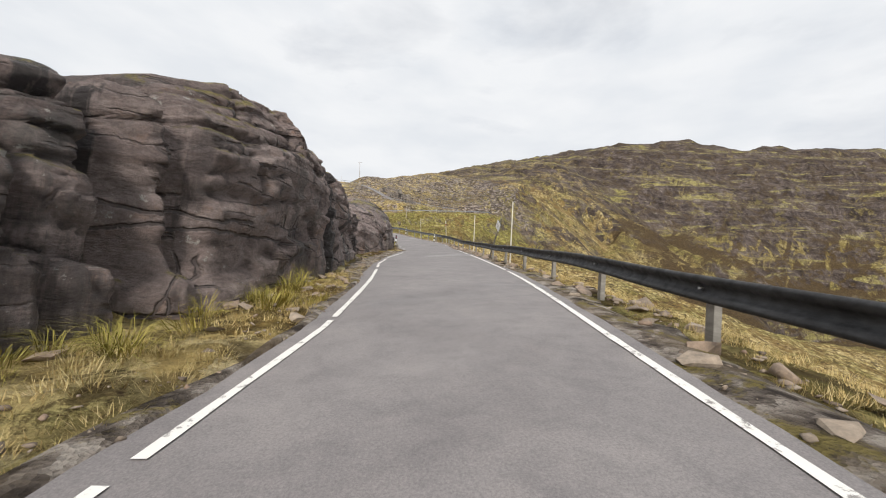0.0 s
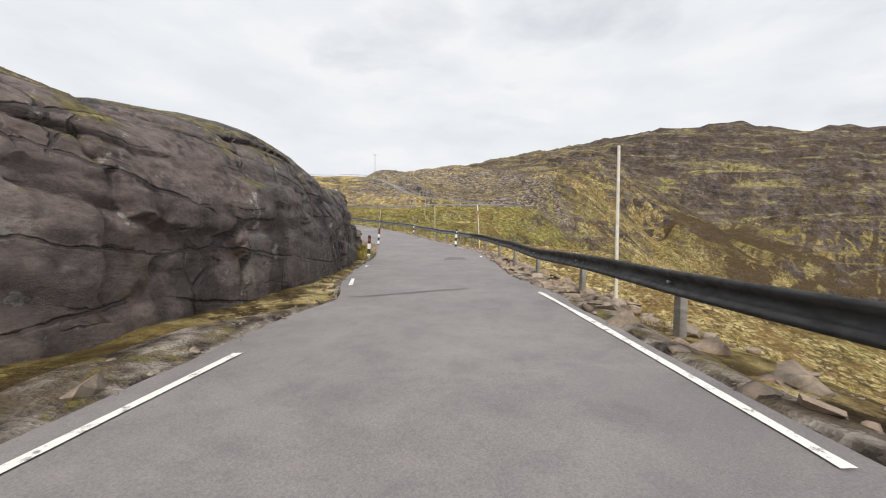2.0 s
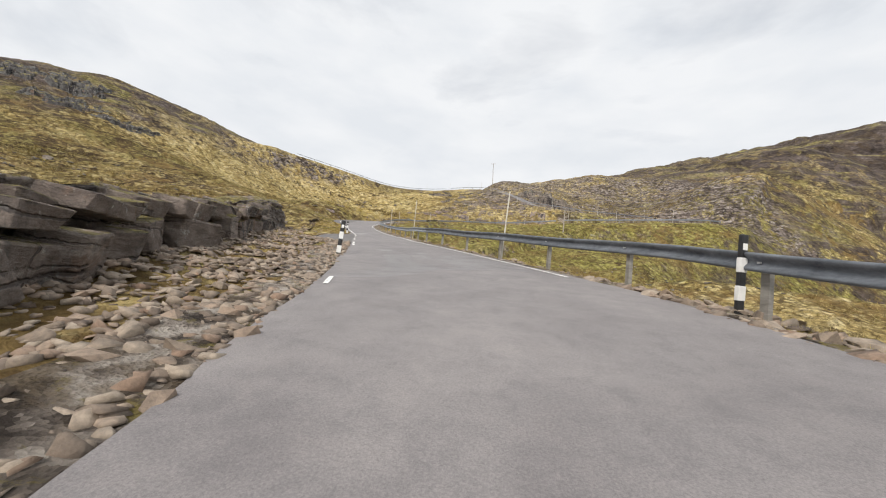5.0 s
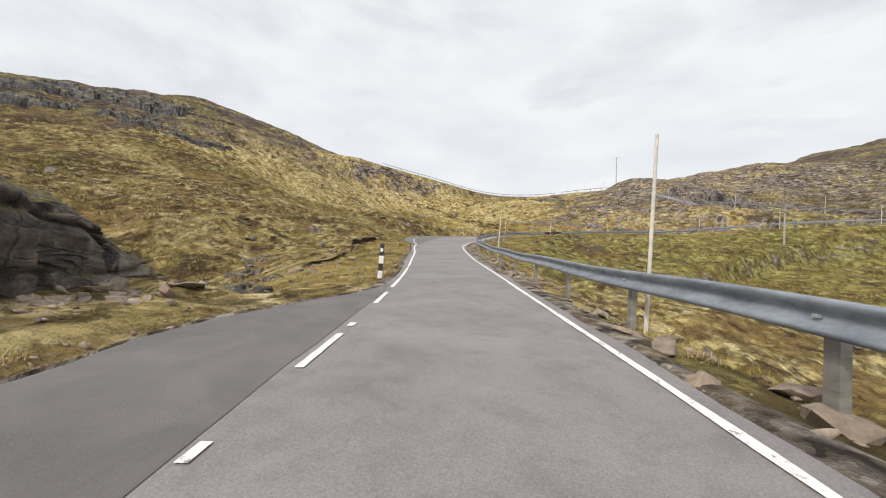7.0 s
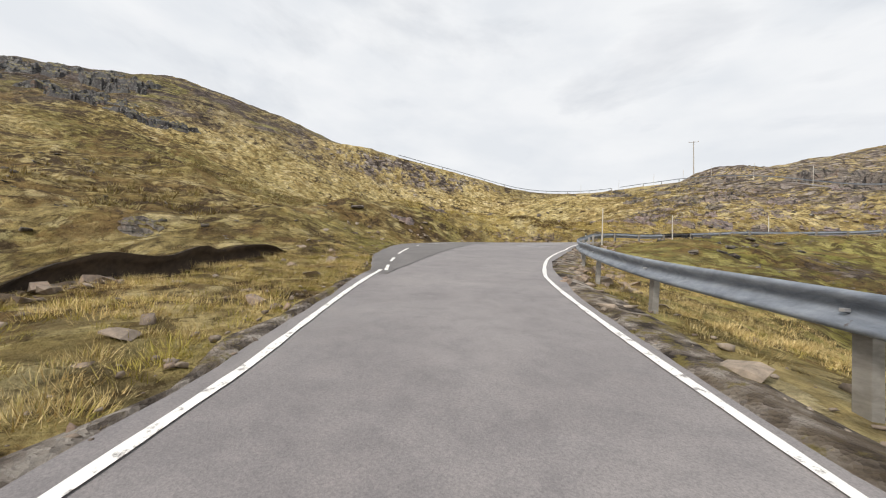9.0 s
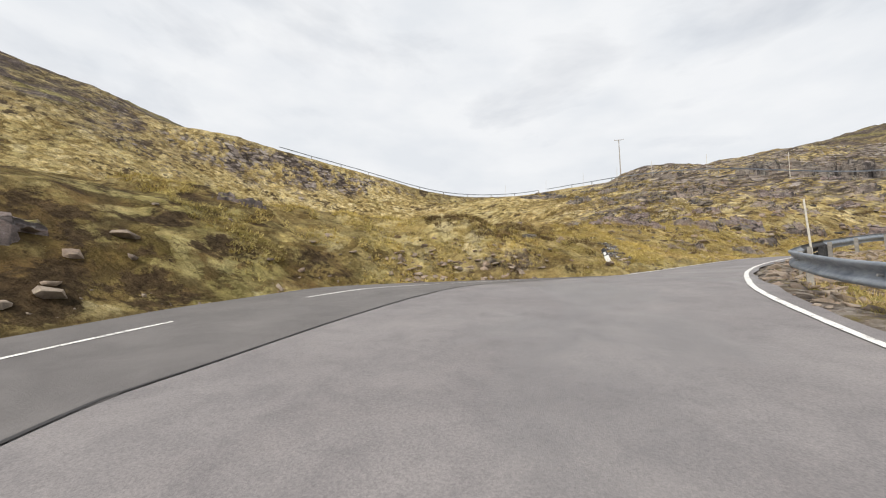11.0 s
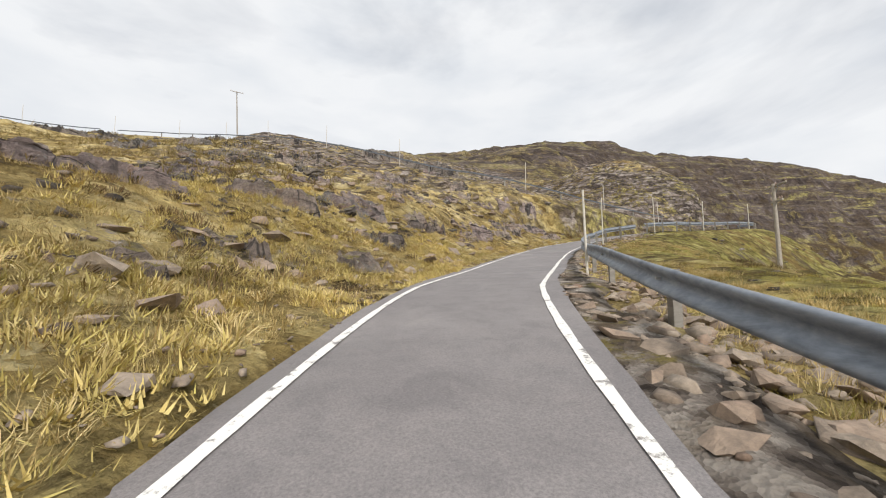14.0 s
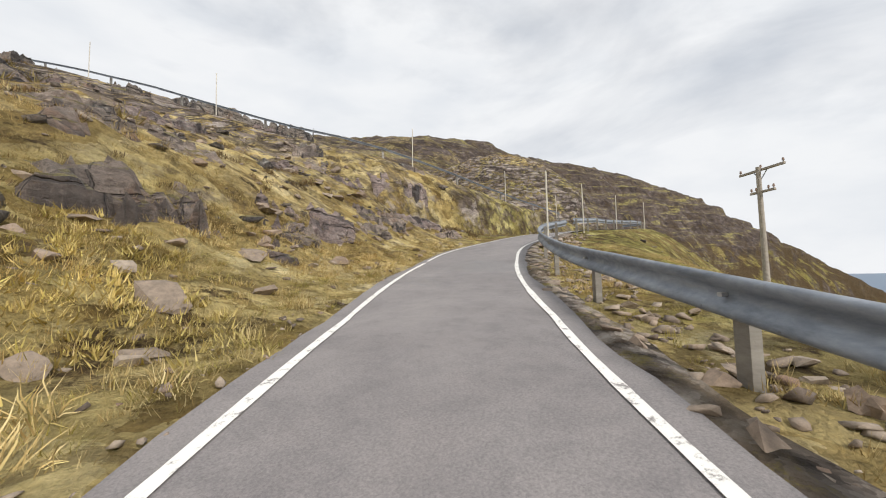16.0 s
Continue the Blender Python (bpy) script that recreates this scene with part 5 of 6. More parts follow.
# ---- posts, poles and the sign ----
def marker_post(place, turn, label, height=1.05, lean=(0, 0), red=False, drop=0.64):
    """A flat black and white verge post with a rounded top and a small reflector."""
    post = thing("marker_post", label, "verge post", "verge marker posts", place=place, turn=turn)
    post.matrix_world = pose(*place, lean[0], lean[1], math.degrees(turn))
    w, d = 0.135, 0.075
    bm = bmesh.new()
    box(bm, (w, d, height + 0.3), (0, 0, height / 2 - 0.15), 0.026)
    part("body", bm, BLACK, post)
    for h0 in (height - drop - 0.47, height - drop):
        bm = bmesh.new()
        box(bm, (w + 0.008, d + 0.008, 0.25), (0, 0, h0 + 0.125), 0.015)
        part("white_band", bm, WHITE, post, "white band")
    bm = bmesh.new()
    box(bm, (0.085, 0.01, 0.11), (0, -d / 2 - 0.004, height - 0.21), 0.003)
    part("reflector", bm, RED if red else WHITE, post, "red reflector" if red else "white reflector")
    return post


def on_verge(s, d, sink=0.0):
    p = road_place(np.array([float(s)]), np.array([float(d)]))[0]
    return (p[0], p[1], ground_at(p[0], p[1]) - sink)


for s, d, red, lean, tall in ((40.2, -2.6, True, (2, -1), 1.08), (49.85, -1.45, True, (0, 1), 1.34), (47.75, 3.62, False, (-1, 1), 1.42), (62.4, 5.75, False, (1, 0), 1.36),
                              (70.0, -1.55, False, (-2, 3), 1.2), (93.2, -2.05, False, (-3, -2), 1.12)):
    marker_post(on_verge(s, d), road_heading(s), "black and white verge marker post with a %s reflector" % ("red" if red else "white"), red=red, lean=lean, height=tall)
marker_post(on_verge(136.1, -2.2, 0.16), road_heading(136), "black and white verge marker post knocked askew in the grass", lean=(-8, -27), height=0.82, drop=0.54)


def snow_pole(place, lean, label, height=2.9, red=False):
    pole = thing("snow_pole", label, "snow pole", "snow poles along the road", place=place)
    pole.matrix_world = pose(*place, lean[0], lean[1], 0)
    bm = bmesh.new()
    rod(bm, (0, 0, -0.5), (0, 0, height), 0.033, 0.026, 12)
    part("shaft", bm, SNOW_WOOD, pole)
    if red:
        bm = bmesh.new()
        rod(bm, (0, 0, height - 0.62), (0, 0, height - 0.42), 0.0305, 0.030, 10)
        part("red_band", bm, RED, pole, "red painted band")
        bm = bmesh.new()
        rod(bm, (0, 0, height - 0.40), (0, 0, height - 0.05), 0.030, 0.029, 10)
        part("white_band", bm, WHITE, pole, "white painted band")
    return pole


for s, off, lean, red in ((-6, 0.35, (0, 2), False), (17.0, 0.3, (0, -1), False), (28.9, 0.3, (1, -2), False), (44.6, 0.30, (0, -6), True), (57, 0.5, (0, -4), 0), (72, 0.4, (1, 2), False), (87.5, 0.3, (0, 0), 0),
                          (103, 0.4, (1, 0), False), (128.9, 0.25, (0, -2), None), (140.1, 0.06, (-2, -2), None), (150.7, -0.1, (0, -1), None), (166, 0.3, (0, 1), False), (177, 0.35, (0, 0), False),
                          (188, 0.5, (1, 0), False), (200, 0.6, (0, 0), False)):
    snow_pole(on_verge(s, float(rail_off(s)) + off), lean, "tall thin wooden snow pole%s behind the rail" % (" with painted bands" if red else ""), red=bool(red), height=2.15 if red is None else 3.3 if red == 0 and red is not False else 2.9)
for s in range(228, 330, 11):
    snow_pole(on_verge(s, -2.9), (0, random.uniform(-2, 2)), "tall thin wooden snow pole beside the upper road")


def power_pole(place, height, turn, label, lower_arm=False, lean=(0, 0)):
    pole = thing("power_pole", label, "power pole", "power line poles", place=place)
    pole.matrix_world = pose(*place, lean[0], lean[1], turn)
    bm = bmesh.new()
    rod(bm, (0, 0, -0.8), (0, 0, height), 0.13, 0.085, 14)
    part("shaft", bm, POLE_WOOD, pole)
    for z, half in ((height - 0.12, 1.1),) + (((height - 1.05, 0.6),) if lower_arm else ()):
        bm = bmesh.new()
        box(bm, (2 * half, 0.09, 0.10), (0, -0.12, z), 0.01)
        arm = part("crossarm", bm, POLE_WOOD, pole)
        for x in (-half + 0.06, 0, half - 0.06) if z > height - 0.5 else (-half + 0.06, -half + 0.3, half - 0.3, half - 0.06):
            bm = bmesh.new()
            rod(bm, (x, -0.12, z + 0.04), (x, -0.12, z + 0.13), 0.018, 0.018, 8)
            rod(bm, (x, -0.12, z + 0.11), (x, -0.12, z + 0.22), 0.05, 0.03, 10)
            part("insulator", bm, CERAMIC, arm, "ceramic insulator")
    for x in (-0.35, 0.35):
        bm = bmesh.new()
        rod(bm, (x, -0.09, height - 0.15), (0, -0.09, height - 0.55), 0.018, 0.018, 6)
        part("brace", bm, GALV, pole)
    return pole


power_pole((-1.0, 113.0, ground_at(-1.0, 113.0)), 5.5, 43, "weathered wooden power pole with two crossarms on the grass", True)
power_pole((-27.9, 184.5, ground_at(-27.9, 184.5)), 8.6, 10, "slender wooden power pole on the skyline", False, (4, -3))


def verge_sign():
    base, head = Vector((2.75, -6.7, ground_at(2.75, -6.7) - 0.3)), Vector((2.81, -8.84, 1.8))
    sign = thing("verge_sign", "leaning weathered white square sign on a grey steel post", "road sign", place=base)
    axis = head - base
    bm = bmesh.new()
    rod(bm, (0, 0, 0), axis, 0.038, 0.038, 14)
    part("post", bm, POST_STEEL, sign)
    # the plate faces oncoming traffic and leans over with its post
    up = axis.normalized()
    face = Vector((-1.0, -0.22, 0))
    face = (face - up * face.dot(up)).normalized()
    right = (-face).cross(up).normalized()
    m = Matrix((right, -face, up)).transposed().to_4x4()
    m.translation = axis * 0.84 + face * 0.06
    bm = bmesh.new()
    box(bm, (0.46, 0.012, 0.46), (0, 0, 0), 0.0, m)
    plate = part("plate", bm, SIGN_WHITE, sign, "white square plate")
    bm = bmesh.new()
    box(bm, (0.48, 0.02, 0.48), (0, 0.018, 0), 0.0, m)
    part("backing", bm, SIGN_BACK, plate, "grey plate backing")
    for wide, z in ((0.30, 0.05), (0.22, -0.06)):
        bm = bmesh.new()
        box(bm, (wide, 0.003, 0.05), (0, -0.0075, z), 0.0, m)
        part("lettering", bm, FADED, plate, "faded grey bar of lettering")


verge_sign()


# ---- loose stones ----
def stone_shape(seed, flat=0.6, corners=15):
    """An angular broken block: the hull of points on a slab."""
    rng = random.Random(seed)
    bm = bmesh.new()
    size = (rng.uniform(0.85, 1.3), rng.uniform(0.6, 1.0), rng.uniform(0.45, 0.8) * flat / 0.6)
    for k in range(corners):
        c = [rng.uniform(-0.42, 0.42) for _ in range(3)]
        c[k % 3] = 0.5 if (k // 3) % 2 else -0.5
        bm.verts.new([a * b for a, b in zip(c, size)])
    made = bmesh.ops.convex_hull(bm, input=bm.verts[:])
    bmesh.ops.delete(bm, geom=list({v for v in made["geom_interior"] + made["geom_unused"] if isinstance(v, bmesh.types.BMVert)}), context="VERTS")
    bmesh.ops.triangulate(bm, faces=bm.faces[:])
    return bm


STONES = []
for i in range(9):
    bm = stone_shape(i + 1, 0.34 if i % 2 else 0.5, 12)
    me = bpy.data.meshes.new("stone")
    bm.to_mesh(me)
    bm.free()
    me.materials.append(STONE)
    STONES.append(me)


def stone_arrays(i):
    me = STONES[i]
    v = np.empty(len(me.vertices) * 3)
    me.vertices.foreach_get("co", v)
    f = np.array([tuple(p.vertices) for p in me.polygons])
    return v.reshape(-1, 3), f


STONE_DATA = [stone_arrays(i) for i in range(len(STONES))]


def turns(rng, count, tilt):
    a, b, c = rng.uniform(0, 2 * math.pi, count), rng.normal(0, tilt, count), rng.normal(0, tilt, count)
    ca, sa, cb, sb, cc, sc = np.cos(a), np.sin(a), np.cos(b), np.sin(b), np.cos(c), np.sin(c)
    rz = np.stack([np.stack([ca, -sa, 0 * a], -1), np.stack([sa, ca, 0 * a], -1), np.stack([0 * a, 0 * a, 1 + 0 * a], -1)], -2)
    rx = np.stack([np.stack([1 + 0 * b, 0 * b, 0 * b], -1), np.stack([0 * b, cb, -sb], -1), np.stack([0 * b, sb, cb], -1)], -2)
    ry = np.stack([np.stack([cc, 0 * c, sc], -1), np.stack([0 * c, 1 + 0 * c, 0 * c], -1), np.stack([-sc, 0 * c, cc], -1)], -2)
    return rz @ rx @ ry


def joined(name, data, places, sizes, mats, mat, parent=None, label="", category="", kind="stuff"):
    """Many small pieces in one mesh: data is a list of (verts, faces) shapes."""
    all_v, all_f, base = [], [], 0
    pick = np.arange(len(places)) % len(data)
    for k, (v, f) in enumerate(data):
        idx = np.where(pick == k)[0]
        if not len(idx):
            continue
        w = np.einsum("nij,vj->nvi", mats[idx], v) * np.reshape(sizes[idx], (-1, 1, 1)) + places[idx][:, None]
        off = (np.arange(len(idx)) * len(v))[:, None, None] + base
        all_v.append(w.reshape(-1, 3))
        all_f.append((f[None] + off).reshape(-1, f.shape[1]))
        base += len(idx) * len(v)
    v, f = np.vstack(all_v), np.vstack(all_f)
    me = bpy.data.meshes.new(name)
    me.vertices.add(len(v))
    me.vertices.foreach_set("co", v.reshape(-1).astype(np.float32))
    me.loops.add(f.size)
    me.loops.foreach_set("vertex_index", f.reshape(-1).astype(np.int32))
    me.polygons.add(len(f))
    me.polygons.foreach_set("loop_start", np.arange(0, f.size, f.shape[1], dtype=np.int32))
    me.update(calc_edges=True)
    ob = link(name, me, mat, parent)
    return tagged(ob, label, category, kind=kind)


def strewn(s0, s1, d0, d1, count, seed):
    """Places on the ground in a strip beside the road."""
    rng = np.random.default_rng(seed)
    s = rng.uniform(s0, s1, count)
    u = rng.uniform(0, 1, count)
    lo, hi = (d0(s) if callable(d0) else d0), (d1(s) if callable(d1) else d1)
    p = road_place(s, lo + (hi - lo) * u)
    p[:, 2] = ground(p[:, 0], p[:, 1])
    return rng, s, p


def rubble(label, s0, s1, d0, d1, count, lo, hi, seed, single=250):
    rng, s, p = strewn(s0, s1, d0, d1, count, seed)
    size = lo + (hi - lo) * rng.uniform(0, 1, count) ** 2.2
    m = turns(rng, count, 0.25)
    p[:, 2] += size * 0.10
    top = thing("rubble", label, "rubble", "loose rubble on the verges")
    order = np.argsort(-size)
    for i in order[:single]:
        ob = new("stone", STONES[int(i) % len(STONES)])
        ob.parent = top
        ob.matrix_world = Matrix.Translation(p[i]) @ Matrix(m[i].tolist()).to_4x4() @ Matrix.Scale(float(size[i]), 4)
    rest = order[single:]
    if len(rest):
        joined("small_stones", STONE_DATA, p[rest], size[rest], m[rest], STONE, top, "small loose stones")


rubble("loose pale brown stones under the guard rail", 28, 66, lambda s: right_edge(s) + 0.3, lambda s: rail_off(s) + 0.7, 1700, 0.08, 0.38, 501, 230)
rubble("scree of broken stones at the foot of the rock wall", 43, 80, lambda s: -np.interp(s, CUT_S, CUT_FOOT) - 0.2, lambda s: -left_edge(s) - 0.22, 7600, 0.09, 0.27, 502, 280)
rubble("scattered flat stones on the verge beneath the rail", -30, 28, lambda s: right_edge(s) + 0.3, lambda s: rail_off(s) + 0.8, 420, 0.08, 0.45, 503, 90)
rubble("bank of brown boulders and stones above the lay-by", 131.8, 134.6, lambda s: -left_reach(s) - 1.9, lambda s: -left_reach(s) - 0.3, 120, 0.08, 0.34, 504, 80)
rubble("brown stones where the bank meets the end of the lay-by", 133.5, 135.2, lambda s: -left_reach(s) - 2.9, lambda s: -left_reach(s) - 0.6, 45, 0.07, 0.28, 512, 30)
rubble("pale broken stones scattered over the grassy bank", 143, 170, lambda s: -13.0, lambda s: -left_reach(s) - 1.2, 420, 0.08, 0.55, 513, 150)
rubble("few pale boulders in the grass beside the lay-by", 125.4, 127.6, lambda s: -left_reach(s) - 2.6, lambda s: -left_reach(s) - 1.0, 9, 0.25, 0.6, 510, 9)
rubble("tumbled dark stones at the foot of the small outcrop", 79, 89, lambda s: -7.0, lambda s: -5.0, 260, 0.08, 0.42, 509, 110)
rubble("flat stones beneath the rail on the inside of the bend", 112, 175, lambda s: right_edge(s) + 0.32, lambda s: rail_off(s) + 1.3, 1900, 0.05, 0.26, 505, 200)
rubble("tumbled pale brown stones spilling from the verge under the rail at the bend", 134, 148, lambda s: right_edge(s) + 0.45, lambda s: rail_off(s) + 1.5, 620, 0.08, 0.36, 514, 130)
rubble("scattered stones along the grassy verge", 66, 116, lambda s: right_edge(s) + 0.4, lambda s: rail_off(s) + 1.2, 330, 0.07, 0.42, 506, 80)
rubble("stones fallen from the rock face onto the verge", -25, 26, lambda s: -np.interp(s, CUT_S, CUT_FOOT) - 0.1, lambda s: -left_edge(s) - 0.5, 300, 0.05, 0.30, 507, 70)
rubble("stones and dark clods in the eroded peat ditch", 98, 110.5, lambda s: -7.0, lambda s: -5.9, 170, 0.08, 0.42, 511, 70)
rubble("stones along the foot of the hill slope", 84, 176, lambda s: -left_reach(s) - 4.0, lambda s: -left_reach(s) - 0.5, 380, 0.06, 0.36, 508, 80)


# ---- boulders on the slopes ----
def boulder_field(count, seed):
    rng = np.random.default_rng(seed)
    x, y = rng.uniform(-75, 35, count * 4), rng.uniform(20, 185, count * 4)
    s, d, z = road_near(x, y)
    rocky = fractal(x / 14.0, y / 14.0, 3, 301) > 0.05
    ok = rocky & ((d < -left_reach(s) - 3.5) | (d > rail_off(s) + 2.5))
    x, y, d = x[ok][:count], y[ok][:count], d[ok][:count]
    return rng, x, y, d


rng, bx, by, bd = boulder_field(2600, 77)
bz = ground(bx, by)
size = 0.16 + 0.75 * rng.uniform(0, 1, len(bx)) ** 4
mats = turns(rng, len(bx), 0.18)
size = np.where(bd > 0, np.minimum(size, 0.5), size)
order = np.argsort(-size)
for i in order[:40]:
    bm = stone_shape(900 + int(i), 0.6, 21)
    bmesh.ops.subdivide_edges(bm, edges=bm.edges[:], cuts=1, use_grid_fill=True)
    for v in bm.verts:
        v.co += Vector((random.uniform(-1, 1), random.uniform(-1, 1), random.uniform(-1, 1))) * 0.02
    me = bpy.data.meshes.new("boulder")
    bm.to_mesh(me)
    bm.free()
    ob = link("boulder", me, HILL_ROCK)
    ob.matrix_world = Matrix.Translation((bx[i], by[i], bz[i] + size[i] * 0.08)) @ Matrix(mats[i].tolist()).to_4x4() @ Matrix.Scale(float(size[i]) * 1.2, 4)
    tagged(ob, "grey angular boulder half sunk in the hill grass", "boulder", "boulders on the hillside")
rest = order[40:]
joined("hillside_stones", STONE_DATA, np.stack([bx, by, bz + size * 0.06], -1)[rest], size[rest], mats[rest], HILL_ROCK, None, "grey stones strewn over the rough hillside", "stones")


# ---- grass and heather ----
def tuft_shape(blades, spread, seed, droop=0.45, width=0.018, bent=True):
    """A tussock of blades, about 1 m high before scaling; bent ones droop at the tip."""
    rng = random.Random(seed)
    v, f = [], []
    for _ in range(blades):
        a, r = rng.uniform(0, 2 * math.pi), spread * math.sqrt(rng.random()) * 0.5
        x, y = r * math.cos(a), r * math.sin(a)
        a += rng.uniform(-0.9, 0.9)
        h, out = rng.uniform(0.45, 1.0), droop * rng.uniform(0.3, 1.3)
        w = width * rng.uniform(0.7, 1.3)
        px, py = -math.sin(a) * w, math.cos(a) * w
        cx, cy = math.cos(a), math.sin(a)
        i = len(v)
        if bent:
            v += [(x - px, y - py, -0.1), (x + px, y + py, -0.1),
                  (x + cx * out * 0.4 + px * 0.8, y + cy * out * 0.4 + py * 0.8, h * 0.62), (x + cx * out * 0.4 - px * 0.8, y + cy * out * 0.4 - py * 0.8, h * 0.62),
                  (x + cx * out, y + cy * out, h * (0.98 - 0.3 * droop))]
            f += [(i, i + 1, i + 2), (i, i + 2, i + 3), (i + 3, i + 2, i + 4)]
        else:
            v += [(x - px, y - py, -0.1), (x + px, y + py, -0.1), (x + cx * out, y + cy * out, h * 0.85)]
            f.append((i, i + 1, i + 2))
    return np.array(v), np.array(f)


def sprig_shape(count, seed):
    """A low heather cushion of small upright sprays."""
    rng = random.Random(seed)
    v, f = [], []
    for _ in range(count):
        a, r = rng.uniform(0, 2 * math.pi), 0.62 * math.sqrt(rng.random())
        x, y = r * math.cos(a), r * math.sin(a)
        h = 0.6 * (1.0 - 0.9 * r * r) * rng.uniform(0.4, 1.0)
        b, w = rng.uniform(0, math.pi), rng.uniform(0.014, 0.034)
        lx, ly = rng.uniform(-0.2, 0.2) + 0.25 * x, rng.uniform(-0.2, 0.2) + 0.25 * y
        px, py = w * math.cos(b), w * math.sin(b)
        i = len(v)
        v += [(x - px * 0.5, y - py * 0.5, -0.15), (x + px * 0.5, y + py * 0.5, -0.15), (x + lx + px, y + ly + py, h * 0.8), (x + lx - px, y + ly - py, h)]
        f.append((i, i + 1, i + 2, i + 3))
    return np.array(v), np.array(f)


NEAR_TUFTS = [tuft_shape(46, 3.0, k, 0.75, 0.026, False) for k in range(8)]
FAR_TUFTS = [tuft_shape(14, 1.9, 20 + k, 0.9, 0.075, False) for k in range(5)]
LONG_TUFTS = [tuft_shape(80, 0.9, 60 + k, 1.1, 0.011) for k in range(4)]
SPRIGS = [sprig_shape(64, 40 + k) for k in range(5)]


def scatter(x0, x1, y0, y1, count, seed, keep):
    rng = np.random.default_rng(seed)
    x, y = rng.uniform(x0, x1, count), rng.uniform(y0, y1, count)
    s, d, z = road_near(x, y)
    ok = keep(x, y, s, d)
    x, y = x[ok], y[ok]
    return rng, np.stack([x, y, ground(x, y)], -1), s[ok], d[ok]


def bare_rock(s, d):
    """True where the cuttings stand."""
    foot = np.interp(s, CUT_S, CUT_FOOT)
    return (s < 90) & (d < 0) & (-d > foot - 0.3) & (-d < foot + np.where(s > 44, 1.0, 5.0))


def off_road(s, d, left=0.5, right=0.3):
    return np.where(d > 0, d > rail_off(s) + right, -d > left_reach(s) + left)


def grassy(x, y):
    return fractal(x / 7.0, y / 7.0, 3, 401) * 0.5 + fractal(x / 1.9, y / 1.9, 2, 402) * 0.35


def sown(name, label, category, shapes, mat, p, rng, lo, hi, tilt):
    size = rng.uniform(lo, hi, len(p))
    joined(name, shapes, p, size, turns(rng, len(p), tilt), mat, None, label, category)


scree = lambda s, d: (s > 45) & (s < 80) & (d < 0) & (-d < np.interp(s, CUT_S, CUT_FOOT) + 0.2)
rng, p, s, d = scatter(-46, 8, -32, 124, 150000, 611, lambda x, y, s, d: off_road(s, d, 0.5, 0.1) & (np.abs(d) < 8.0) & (s > -6) & (s < 170) & (grassy(x, y) > -0.2) & ~((s > 17) & (s < 40) & (d < 0)) & ~bare_rock(s, d) & ~scree(s, d))
sown("moor_grass", "straw-coloured tussocks of moor grass on the banks", "grass", NEAR_TUFTS, STRAW, p, rng, 0.06, 0.16, 0.16)
rng, p, s, d = scatter(-46, 8, -32, 124, 50000, 612, lambda x, y, s, d: off_road(s, d, 0.4, -0.1) & (np.abs(d) < 6.5) & (s > -6) & (s < 170) & (grassy(x + 50, y) > 0.05) & ~((s > 17) & (s < 40) & (d < 0)) & ~bare_rock(s, d) & ~scree(s, d))
sown("verge_grass", "yellow-green grass along the verges", "grass", NEAR_TUFTS, GREEN, p, rng, 0.05, 0.12, 0.16)
rng, p, s, d = scatter(-46, -18, 54, 100, 9000, 617, lambda x, y, s, d: off_road(s, d, 0.5, 50) & (d < 0) & (-d < 5.8) & (s > 92) & (s < 116))
sown("verge_grass", "lush green grass strip between the road and the ditch", "grass", NEAR_TUFTS, GREEN, p, rng, 0.07, 0.16, 0.16)
rng, p, s, d = scatter(-80, 40, 10, 175, 40500, 613, lambda x, y, s, d: off_road(s, d, 8, 12) & (grassy(x, y) > -0.05) & ~bare_rock(s, d))
sown("hill_grass", "rough tussocky grass over the hillside", "grass", FAR_TUFTS, HILL_STRAW, p, rng, 0.20, 0.42, 0.2)
rng, p, s, d = scatter(-80, 40, 10, 175, 26000, 614, lambda x, y, s, d: off_road(s, d, 3.0, 2.0) & (fractal(x / 5.0, y / 5.0, 4, 431) > 0.55) & ~bare_rock(s, d))
sown("heather", "dark brown heather clumps on the hillside", "heather", SPRIGS, HEATHER, p, rng, 0.14, 0.30, 0.2)
rng, p, s, d = scatter(-58, -30, 98, 122, 16000, 616, lambda x, y, s, d: (s > 124) & (s < 141) & (-d > left_reach(s) + 3.2) & (-d < left_reach(s) + 9) & (fractal(x / 2.6, y / 2.6, 3, 451) > 0.30))
sown("heather", "thick dark heather above the stony bank", "heather", SPRIGS, HEATHER, p, rng, 0.14, 0.28, 0.4)
rng, p, s, d = scatter(-42, -35.8, 101.2, 105.5, 900, 619, lambda x, y, s, d: (d < -4.5) & (fractal(x / 1.3, y / 1.3, 3, 471) > 0.25))
sown("heather", "deep brown heather along the top of the stony bank", "heather", SPRIGS, HEATHER, p, rng, 0.12, 0.26, 0.5)
rng, p, s, d = scatter(-45, 0, 98, 145, 7000, 618, lambda x, y, s, d: (s > 137) & (s < 178) & (d < 0) & (-d > left_reach(s) + 2.0) & (-d < 20) & (fractal(x / 2.4, y / 2.4, 3, 461) > 0.38))
sown("heather", "dark heather tufts between the rocks of the bank", "heather", SPRIGS, HEATHER, p, rng, 0.16, 0.36, 0.4)
rng, p, s, d = scatter(-14, 0, -30, 40, 3600, 615, lambda x, y, s, d: (d < 0) & (-d > np.interp(s, CUT_S, CUT_FOOT) - 1.6) & (-d < np.interp(s, CUT_S, CUT_FOOT) - 0.1) & (-d > left_edge(s) + 0.5) & (s > -10) & (s < 45) & (((s < 17) & (fractal(x / 3.0, y / 3.0, 2, 441) > 0.0)) | (np.abs(s - 42.2) < 2.6)))
